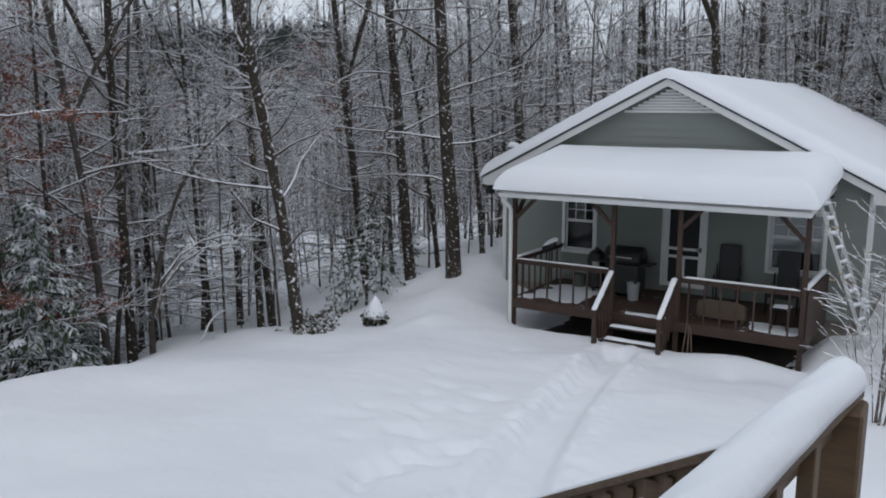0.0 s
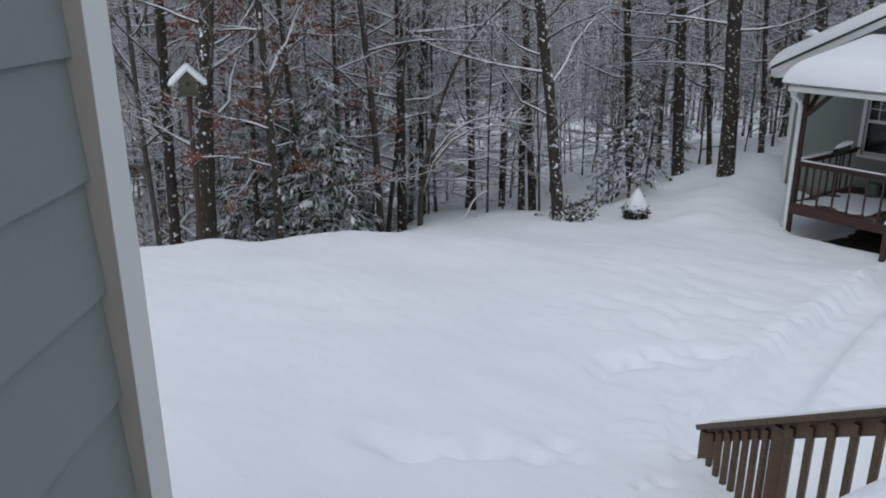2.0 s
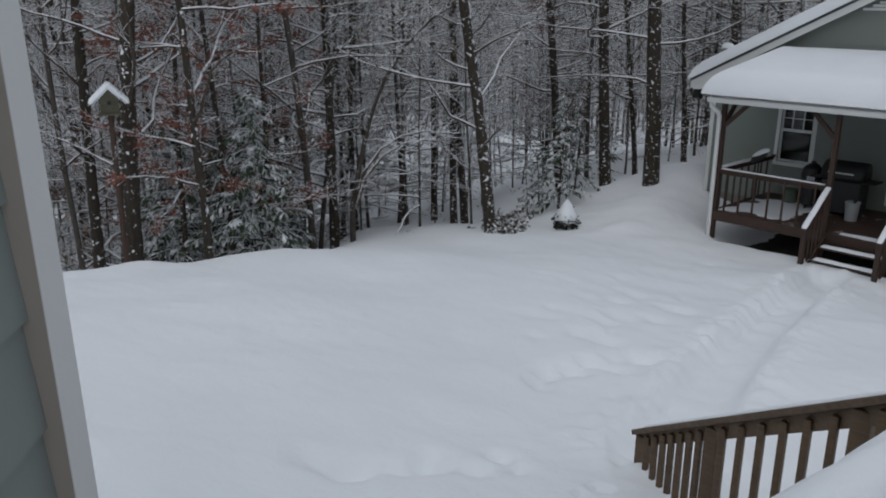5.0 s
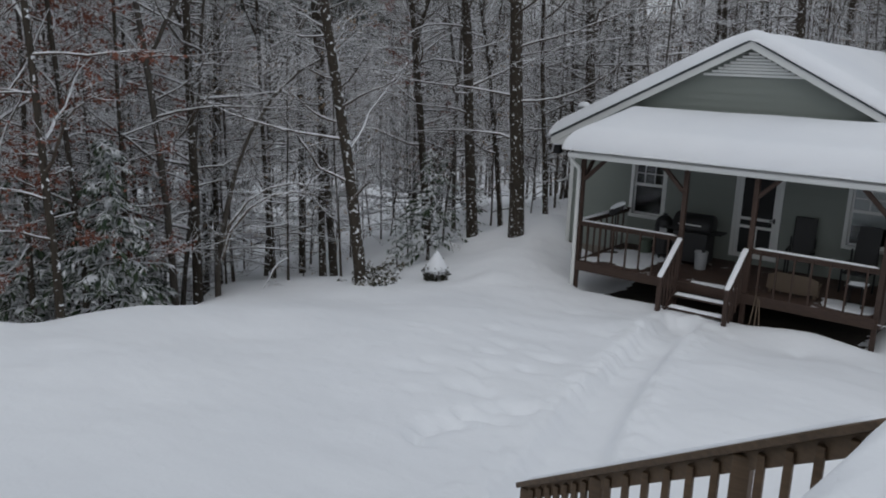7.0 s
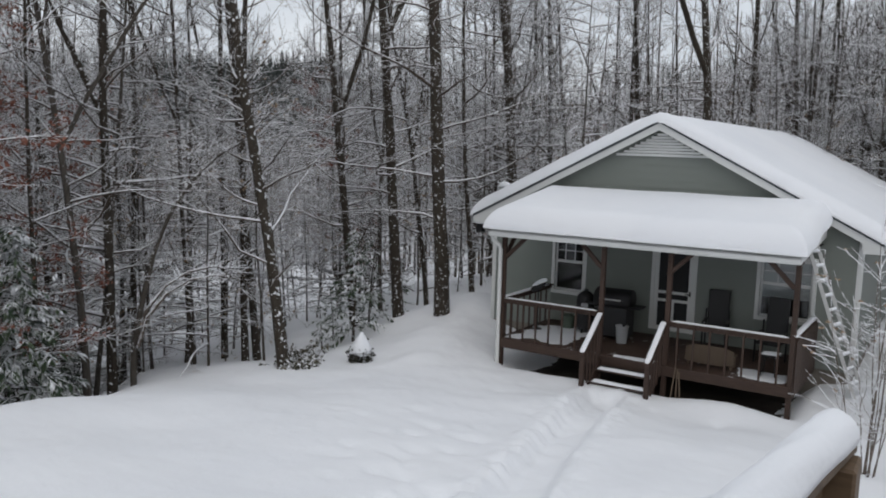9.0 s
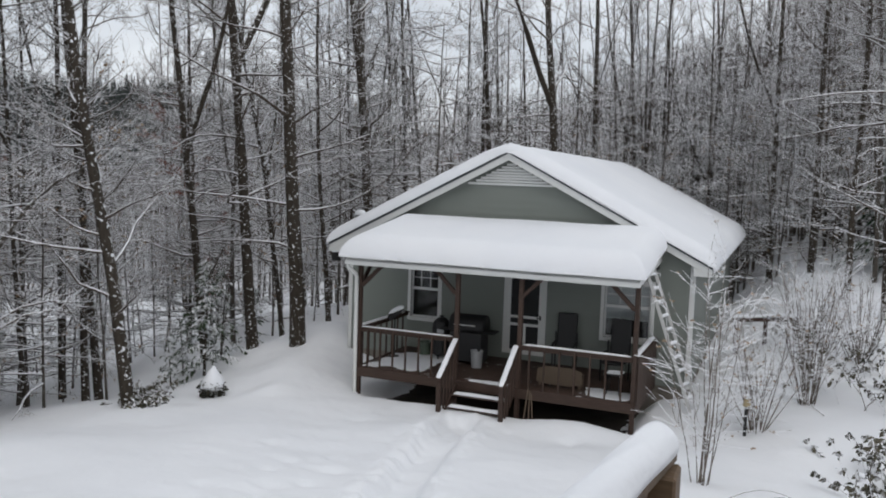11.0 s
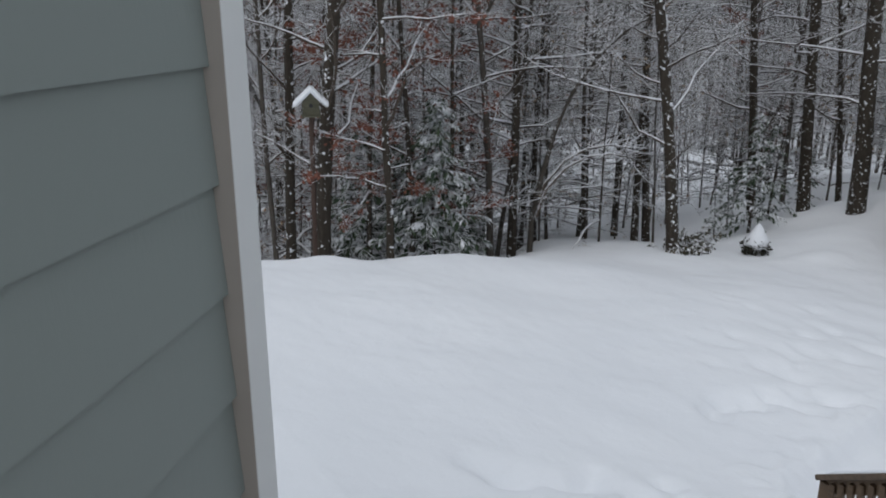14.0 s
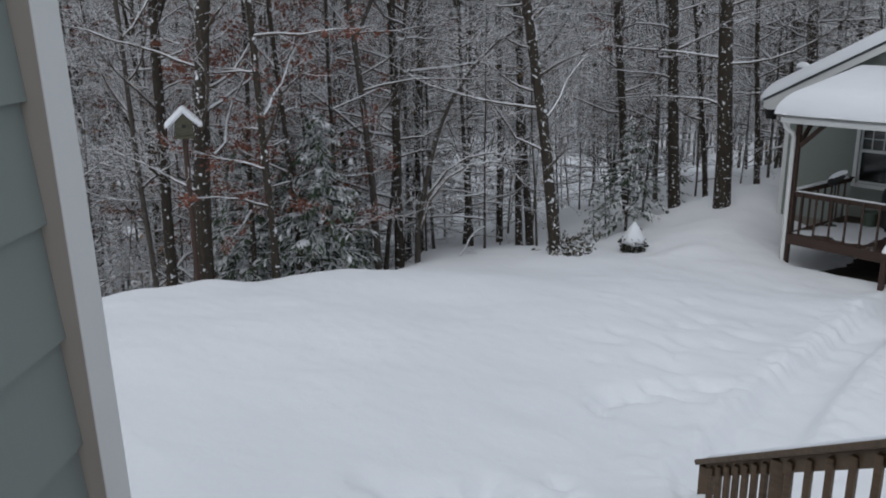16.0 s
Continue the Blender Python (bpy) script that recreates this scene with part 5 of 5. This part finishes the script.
# ---- shrubs and small things in the yard ----
def vase_shrub(name, x, y, seed, stems, height, spread, label, mat, bare=0.35, fine=5, heads=False):
    """Many stems that fan out from one foot, with side twigs and a little snow."""
    rng = random.Random(seed)
    t = thing(name, (x, y, ground_height(x, y)), label, "shrub")
    V, Fa, W, Wf, H, Hf = [], [], [], [], [], []
    for k in range(stems):
        a = rng.uniform(0, 6.283)
        s = spread * math.sqrt(rng.random())
        foot = Vector((math.cos(a), math.sin(a), 0)) * rng.uniform(0.02, 0.12) + Vector((0, 0, -0.2))
        h = height * rng.uniform(0.6, 1.0)
        line = wander(rng, foot, Vector((math.cos(a) * s, math.sin(a) * s, h)), math.hypot(h, s), 8, 0.05, 0.12)
        r = rng.uniform(0.009, 0.018)
        tube_into(V, Fa, line, taper(r, 0.004, 9), 5)
        for j in range(fine):
            f = rng.uniform(bare, 1.0) * 8
            i = min(7, int(f))
            q = line[i].lerp(line[i + 1], f - i)
            e = Vector((math.cos(a) + rng.gauss(0, 0.7), math.sin(a) + rng.gauss(0, 0.7), rng.uniform(0.1, 1.2)))
            w = wander(rng, q, e, rng.uniform(0.15, 0.6) * height / 3, 4, 0.16, 0.1)
            tube_into(W, Wf, w, taper(0.007, 0.004, 5), 3)
            for m in range(2):
                e2 = e + Vector((rng.gauss(0, 0.7), rng.gauss(0, 0.7), rng.gauss(0, 0.4)))
                tube_into(W, Wf, wander(rng, w[rng.randint(1, 4)], e2, rng.uniform(0.08, 0.28), 2, 0.2, 0), [0.005, 0.004, 0.003], 3)
            if heads and rng.random() < 0.30 or not heads and rng.random() < 0.12:
                c = w[-1]
                for m in range(4):
                    leaf_into(H, Hf, rng, c + Vector((rng.gauss(0, 0.012), rng.gauss(0, 0.012), 0)), 0.05, 0.6)
    link_mesh("stemwork", V, Fa, STEM, t, smooth=True)
    link_mesh("twigwork", W, Wf, STEM, t)
    if H:
        tagged(link_mesh("seed_head_spray", H, Hf, BEECH_LEAF, t, "withered seed heads tipped with snow"), kind="stuff")
    return t


vase_shrub("shrub", 8.24, -3.8, 3, 9, 4.1, 0.62, "tall slender bare shrub with dry seed heads", STEM, 0.22, 20, True)
vase_shrub("shrub", 8.95, 0.4, 8, 22, 2.9, 1.6, "wide bare shrub fanning up out of the snow", STEM, 0.25, 20)
vase_shrub("shrub", 9.95, 2.6, 12, 30, 3.4, 0.9, "bare twiggy shrub dusted with snow", STEM, 0.3, 9)
vase_shrub("shrub", 11.2, 5.5, 15, 34, 2.8, 1.5, "dense twiggy shrub dusted with snow", STEM, 0.2, 10)
vase_shrub("shrub", 9.9, 6.8, 19, 34, 2.7, 1.3, "dense twiggy shrub on the snowy bank", STEM, 0.2, 10)


def broadleaf_shrub(x, y, seed, n, size, spread, label, name="laurel_shrub"):
    """An evergreen shrub with long leaves that hang curled by the cold."""
    rng = random.Random(seed)
    t = thing(name, (x, y, ground_height(x, y)), label, "shrub")
    V, Fa, L, Lf = [], [], [], []
    for k in range(n):
        a = rng.uniform(0, 6.283)
        e = Vector((math.cos(a), math.sin(a), rng.uniform(0.5, 1.8)))
        line = wander(rng, Vector((rng.gauss(0, spread * 0.4), rng.gauss(0, spread * 0.4), -0.15)), e, size * rng.uniform(0.5, 1.0), 5, 0.12, -0.1)
        tube_into(V, Fa, line, taper(0.011, 0.005, 6), 4)
        for tip in (line[-1], line[-2], line[3]):
            for j in range(6):
                leaf_into(L, Lf, rng, tip + Vector((rng.gauss(0, 0.03), rng.gauss(0, 0.03), rng.gauss(0, 0.02))), rng.uniform(0.09, 0.16), -0.9)
    link_mesh("stemwork", V, Fa, STEM, t)
    link_mesh("leaves", L, Lf, LAUREL, t, "long drooping leaves capped with snow")
    return t


BUSH_LEAF = leaf_material("dark_bush_leaves", (0.02, 0.022, 0.016), (0.06, 0.055, 0.04), 1.15)
LAUREL = leaf_material("laurel_leaves", (0.04, 0.042, 0.03), (0.13, 0.115, 0.08), 0.50)
for b, d, s in ((-11.2, 11.5, 0.9), (-9.0, 12.0, 1.3), (-7.6, 16.0, 1.3), (-8.0, 14.0, 1.5), (-4.6, 21.0, 1.6), (-6.5, 20.0, 1.6), (-3.2, 23.5, 1.3), (-8.5, 19.0, 2.0)):
    broadleaf_shrub(*polar(b, d), int(100 - b * 10 + d), 16, s, s * 0.7, "low evergreen shrub with drooping snow-tipped leaves")
for x, y, s in ((-2.95, -4.0, 0.5), (-3.3, -3.5, 0.6), (-3.7, -2.9, 0.7), (-2.75, -4.4, 0.35)):
    broadleaf_shrub(x, y, int(90 + 10 * s), 14, s, s * 0.8, "low snow-covered evergreen brush at the foot of a tree")


def capped_bush():
    """A small dark shrub in the yard under a pointed hood of snow."""
    x, y = -2.62, -2.15
    t = thing("small_bush", (x, y, ground_height(x, y)), "small round dark bush under a pointed hood of snow", "bush")
    rng = random.Random(2)
    V, Fa = [], []
    for k in range(420):
        a, h = rng.uniform(0, 6.283), rng.uniform(-0.05, 0.34)
        r = 0.30 * math.sqrt(max(0.05, 1 - ((h - 0.15) / 0.26) ** 2)) * rng.uniform(0.7, 1.0)
        leaf_into(V, Fa, rng, Vector((r * math.cos(a), r * math.sin(a), h)), 0.09, 0.1)
    link_mesh("foliage", V, Fa, BUSH_LEAF, t)
    V, Fa = [], []
    seg, rings = 22, 12
    for i in range(rings + 1):
        s = i / rings
        r = 0.25 * (1 - s ** 1.7) + 0.012
        for k in range(seg):
            a = 2 * math.pi * k / seg
            w = 1 + 0.10 * noise.noise(Vector((math.cos(a) * 2, math.sin(a) * 2, s * 3)))
            V.append((r * w * math.cos(a) + 0.03 * s, r * w * math.sin(a), 0.20 + 0.52 * s + 0.03 * math.sin(3 * a) * (1 - s)))
    for i in range(rings):
        for k in range(seg):
            p, q = i * seg + k, i * seg + (k + 1) % seg
            Fa.append((p, q, q + seg, p + seg))
    Fa.append(tuple(range(seg - 1, -1, -1)))
    Fa.append(tuple(rings * seg + k for k in range(seg)))
    link_mesh("snow_hood", V, Fa, SNOW, t, "smooth pointed hood of snow", True)


capped_bush()


def birdhouse():
    x, y = polar(69.35, 14.6)
    g = ground_height(x, y)
    top = 2.58
    t = thing("birdhouse", (x, y, g), "weathered wooden birdhouse on a pole under a peaked snow cap", "birdhouse", turn=69)
    h = top - g
    V, Fa = [], []
    tube_into(V, Fa, [Vector((0, 0, -0.4)), Vector((0, 0, h))], [0.045, 0.045], 8)
    link_mesh("pole", V, Fa, STAIN, t)
    box("floor", (-0.17, -0.15, h), (0.17, 0.15, h + 0.025), BIRD_WOOD, t)
    plate("front", [(-0.145, h + 0.025), (0.145, h + 0.025), (0.145, h + 0.30), (0, h + 0.44), (-0.145, h + 0.30)], 0.02, BIRD_WOOD, t, pose(0, -0.14, 0))
    plate("back", [(-0.145, h + 0.025), (0.145, h + 0.025), (0.145, h + 0.30), (0, h + 0.44), (-0.145, h + 0.30)], 0.02, BIRD_WOOD, t, pose(0, 0.12, 0))
    for s in (-1, 1):
        box("side", (min(s * 0.125, s * 0.145), -0.12, h + 0.025), (max(s * 0.125, s * 0.145), 0.12, h + 0.30), BIRD_WOOD, t)
        beam("roof_board", (s * 0.005, 0, h + 0.455), (s * 0.29, 0, h + 0.17), 0.42, 0.02, BIRD_WOOD, t)
        a, b = Vector((s * -0.02, 0, h + 0.50)), Vector((s * 0.30, 0, h + 0.19))
        beam("snow_cap", a, b, 0.44, 0.085, SNOW, t, "thick snow on the roof", 0.03)
    bm = bmesh.new()
    bmesh.ops.create_cone(bm, cap_ends=True, segments=16, radius1=0.035, radius2=0.035, depth=0.012, matrix=pose(0, -0.142, h + 0.2, 90, 0, 0))
    part("entrance", bm, DARK, t, "round dark entrance hole")
    box("perch_ledge", (-0.15, -0.22, h + 0.0), (0.15, -0.15, h + 0.03), BIRD_WOOD, t)


birdhouse()


def yard_stake():
    x, y = 8.75, 0.1
    t = thing("garden_light", (x, y, ground_height(x, y)), "dark garden light stake with a tan cap in the snow", "garden light")
    V, Fa = [], []
    tube_into(V, Fa, [Vector((0, 0, -0.3)), Vector((0, 0, 0.62))], [0.035, 0.03], 8)
    link_mesh("stake", V, Fa, DARK, t, smooth=True)
    bm = bmesh.new()
    bmesh.ops.create_cone(bm, cap_ends=True, segments=14, radius1=0.08, radius2=0.055, depth=0.17, matrix=pose(0.01, 0, 0.70))
    part("lens", bm, plain_material("yellowed_plastic", (0.42, 0.34, 0.20), 0.5), t)
    bm = bmesh.new()
    bmesh.ops.create_cone(bm, cap_ends=True, segments=14, radius1=0.09, radius2=0.03, depth=0.07, matrix=pose(0.01, 0, 0.82))
    part("hood", bm, SNOW, t, "small cap of snow", True)


yard_stake()


def log_rail():
    a, b = polar(2.6, 24.5), polar(-1.6, 25.5)
    t = thing("split_rail_fence", (a[0], a[1], ground_height(*a)), "dark split-rail fence topped with snow beside the cabin", "fence")
    va, vb = Vector((0, 0, 1.05)), Vector((b[0] - a[0], b[1] - a[1], 1.10))
    beam("rail", va, vb, 0.10, 0.12, STAIN, t, bevel=0.02)
    for k in (0.08, 0.5, 0.95):
        p = va.lerp(vb, k)
        box("post", (p.x - 0.06, p.y - 0.06, p.z - 1.6), (p.x + 0.06, p.y + 0.06, p.z + 0.12), STAIN, t)
    w = Vector((a[0], a[1], ground_height(*a)))
    snow_strip("rail_snow", w + va + Vector((0, 0, 0.06)), w + vb + Vector((0, 0, 0.06)), 0.13, 0.10, "snow lying on the fence rail")


log_rail()


def bent_twigs():
    t = thing("bent_twigs", (8.7, -4.85, ground_height(8.7, -4.85)), "thin dry twigs bowed over out of the snow", "twigs")
    for k, (a, b, h) in enumerate((((-0.1, 0.1), (1.25, 0.35), 0.30), ((0.2, -0.1), (1.5, 0.0), 0.34))):
        pts = []
        for j in range(9):
            s = j / 8
            pts.append(Vector((a[0] + (b[0] - a[0]) * s, a[1] + (b[1] - a[1]) * s, h * math.sin(math.pi * min(1, s * 1.02)) * (1 - 0.3 * s) - 0.03)))
        V, Fa = [], []
        tube_into(V, Fa, pts, taper(0.009, 0.005, 9), 5)
        link_mesh("twig", V, Fa, STEM, t)


bent_twigs()


# ---- the near house corner, its deck and stairs ----
CORNER = Vector((7.864, -16.763, 0.0))
W_DIR = Vector((0.777, -0.629, 0.0))           # along the wall, towards the viewer's back
N_OUT = Vector((0.629, 0.777, 0.0))            # out of the wall
near_wall = thing("wall_near", (CORNER.x, CORNER.y, 0.9), "", "", kind="structure")
tagged(near_wall, "grey-green lap siding wall with white corner board", "wall")
M_WALL = Matrix((W_DIR, N_OUT, Vector((0, 0, 1)))).transposed().to_4x4()   # x along wall, y out, z up
M_WALL.translation = (CORNER.x, CORNER.y, 0.0)
M_WALL = M_WALL @ Matrix.Translation((0, 0, 4.36)) @ Matrix.Rotation(radians(1.3), 4, "X") @ Matrix.Translation((0, 0, -4.36))   # the old wall leans a touch
DECK_Z = 2.76


def on_wall(ob):
    ob.matrix_world = M_WALL
    return hang_keep(ob, near_wall)


def hang_keep(ob, parent):
    mw = ob.matrix_world.copy()
    ob.parent = parent
    ob.matrix_parent_inverse = parent.matrix_world.inverted()
    ob.matrix_basis = mw
    return ob


on_wall(box("wall_core", (0.0, -0.20, 0.9), (4.2, -0.048, 5.6), SIDING_NEAR, bevel=0))
on_wall(box("side_wall", (0.0, -4.2, 0.2), (0.16, -0.205, 5.6), SIDING_NEAR, bevel=0))
LAP = 0.178
z = 4.262 - 19 * LAP
while z < 5.5:
    bm = bmesh.new()
    # a clapboard: thick at its lower edge, thin at its upper
    prof = [(-0.044, z), (-0.024, z), (-0.036, z + LAP + 0.02), (-0.044, z + LAP + 0.02)]
    f = [bm.verts.new((-0.011, y, zz)) for y, zz in prof]
    g = [bm.verts.new((4.2, y, zz)) for y, zz in prof]
    bm.faces.new(f), bm.faces.new(g[::-1])
    for k in range(4):
        bm.faces.new((f[k], f[(k + 1) % 4], g[(k + 1) % 4], g[k]))
    bmesh.ops.recalc_face_normals(bm, faces=bm.faces[:])
    on_wall(part("siding_board", bm, SIDING_NEAR))
    z += LAP
on_wall(box("corner_board", (-0.098, -0.022, 0.9), (-0.013, 0.000, 5.6), WHITE, bevel=0.002))
# the board's side face as brown strips, shade painted in
on_wall(box("joint_strip", (-0.058, -0.046, 0.9), (-0.0125, -0.0225, 5.6), TRIM_SIDE, None, "dull brown side of the corner board, dirt and shade in its colour", bevel=0.002))
on_wall(box("joint_strip", (-0.0128, -0.040, 0.9), (-0.0118, -0.001, 5.6), TRIM_SIDE, None, "dull brown side of the corner board, dirt and shade in its colour", bevel=0))
on_wall(box("corner_board", (-0.098, -0.12, 0.9), (-0.060, -0.024, 5.6), WHITE, bevel=0.004))

# the deck under the viewer, its snow-capped rail and the stairs down to the yard
deck = thing("near_deck", (10.2, -17.0, DECK_Z), "weathered wooden deck with a railing", "deck")
for k in range(18):
    hang(box("deck_board", (8.72, -19.6 + k * 0.27, DECK_Z - 0.04), (12.0, -19.335 + k * 0.27, DECK_Z), TREATED, bevel=0.004), deck)
hang(box("rim_joist", (8.72, -14.72, DECK_Z - 0.28), (12.0, -14.68, DECK_Z - 0.042), TREATED), deck)
for x, y in ((8.9, -14.9), (11.8, -14.9), (11.8, -19.3)):
    hang(box("deck_post", (x - 0.07, y - 0.07, -0.3), (x + 0.07, y + 0.07, DECK_Z - 0.042), TREATED), deck)
RA, RB = Vector((8.662, -16.49, 3.610)), Vector((8.889, -14.61, 3.610))
hang(beam("rail_cap", RA, RB, 0.10, 0.038, TREATED), deck)
along_rail = (RB - RA).normalized()
right_side = Vector((along_rail.y, -along_rail.x, 0))
hang(beam("top_rail", RA + Vector((0, 0, -0.065)) - right_side * 0.01, RB + Vector((0, 0, -0.065)) - right_side * 0.01, 0.038, 0.088, TREATED), deck)
hang(beam("bottom_rail", RA + Vector((0, 0, -0.74)), RB + Vector((0, 0, -0.74)), 0.038, 0.088, TREATED), deck)
hang(beam("post", RB - along_rail * 0.085 + right_side * 0.005 + Vector((0, 0, -1.1)), RB - along_rail * 0.085 + right_side * 0.005 + Vector((0, 0, -0.021)), 0.138, 0.138, TREATED, bevel=0.008), deck)
for k in range(6):
    p = RB - along_rail * (0.40 + 0.29 * k) + right_side * 0.02
    hang(beam("baluster", p + Vector((0, 0, -0.80)), p + Vector((0, 0, -0.022)), 0.04, 0.085, TREATED, bevel=0.003), deck)
snow_strip("near_rail_snow", RA + Vector((0, 0, 0.018)), RB + Vector((0, 0, 0.018)) + along_rail * 0.015, 0.116, 0.088, "thick rounded loaf of snow on the deck rail", n=70, seed=3.0, sides=18)

stair = thing("deck_stairs", (6.29, -12.58, 1.1), "weathered wooden deck stairs with a baluster handrail", "stairs")
SA, SD = Vector((6.313, -12.564, 1.49)), Vector((8.003, -13.574, 2.715))


def on_stair(t):
    return SA.lerp(SD, t)


flat = Vector((SD.x - SA.x, SD.y - SA.y, 0)).normalized()
inward = Vector((-flat.y, flat.x, 0))
inward = inward if inward.dot(Vector((9.1, -17.0, 0)) - SA) > 0 else -inward
hang(beam("handrail", on_stair(-0.015), on_stair(1.36), 0.14, 0.038, TREATED), stair)
hang(beam("top_rail", on_stair(0) + Vector((0, 0, -0.07)), on_stair(1.35) + Vector((0, 0, -0.07)), 0.038, 0.088, TREATED), stair)
for t in (0.015, 0.445, 1.01):
    p = on_stair(t) + inward * (0.0 if t > 0.1 else 0.0)
    hang(beam("post", p + Vector((0, 0, -1.25)), p + Vector((0, 0, -0.03)), 0.085, 0.085, TREATED), stair)
for a, b, n in ((0.045, 0.42, 7), (0.47, 0.985, 6), (1.04, 1.34, 4)):
    for k in range(n):
        p = on_stair(a + (b - a) * (k + 0.5) / n) + inward * 0.03
        hang(beam("baluster", p + Vector((0, 0, -1.0)), p + Vector((0, 0, -0.05)), 0.036, 0.036, TREATED, bevel=0.003), stair)
hang(beam("stringer", on_stair(0.35) + Vector((0, 0, -1.05)), on_stair(1.34) + Vector((0, 0, -1.05)), 0.04, 0.25, TREATED), stair)
for k in range(5):
    p = on_stair(0.52 + 0.165 * k)
    z = p.z - 0.98
    hang(beam("tread", Vector((p.x, p.y, z)), Vector((p.x, p.y, z)) + inward * 0.85, 0.28, 0.04, TREATED), stair)
    snow_strip("tread_snow", Vector((p.x, p.y, z + 0.02)) + inward * 0.06, Vector((p.x, p.y, z + 0.02)) + inward * 0.84, 0.27, 0.13, "deep snow lying on the deck stair tread")
snow_strip("handrail_snow", on_stair(0.03) + Vector((0, 0, 0.02)), on_stair(1.34) + Vector((0, 0, 0.02)), 0.11, 0.022, "thin crust of snow on the stair handrail", n=40, seed=9.0)


# ---- lap siding of the cabin's front, board by board ----
def siding_boards():
    lap = 0.185
    z = -0.38
    while z < RIDGE_Z - 0.35:
        top = z + lap
        reach = (RIDGE_Z - 0.14 - z - lap * 0.5) / SLOPE
        x0, x1 = max(XL + 0.095, RIDGE_X - reach), min(XR - 0.095, RIDGE_X + reach)
        cuts = [(x0, x1)]
        for o in OPEN:
            if z < o[3] + 0.10 and top > o[2] - 0.12:
                cuts = [piece for a, b in cuts for piece in ((a, min(b, o[0] - 0.085)), (max(a, o[1] + 0.085), b)) if piece[1] - piece[0] > 0.03]
        for a, b in cuts:
            bm = bmesh.new()
            prof = [(YF - 0.004, z), (YF - 0.022, z), (YF - 0.008, top + 0.01), (YF - 0.004, top + 0.01)]
            f = [bm.verts.new((a, yy, zz)) for yy, zz in prof]
            g = [bm.verts.new((b, yy, zz)) for yy, zz in prof]
            bm.faces.new(f), bm.faces.new(g[::-1])
            for k in range(4):
                bm.faces.new((f[k], f[(k + 1) % 4], g[(k + 1) % 4], g[k]))
            bmesh.ops.recalc_face_normals(bm, faces=bm.faces[:])
            hang(part("siding_board", bm, SIDING), WALL_FRONT)
        z = top


siding_boards()
for k in range(20):
    at_porch(box("deck_board", (0.0, -0.05 + k * 0.14, FLOOR - 0.03), (6.54, 0.083 + k * 0.14, FLOOR), STAIN_DECK, bevel=0.003))
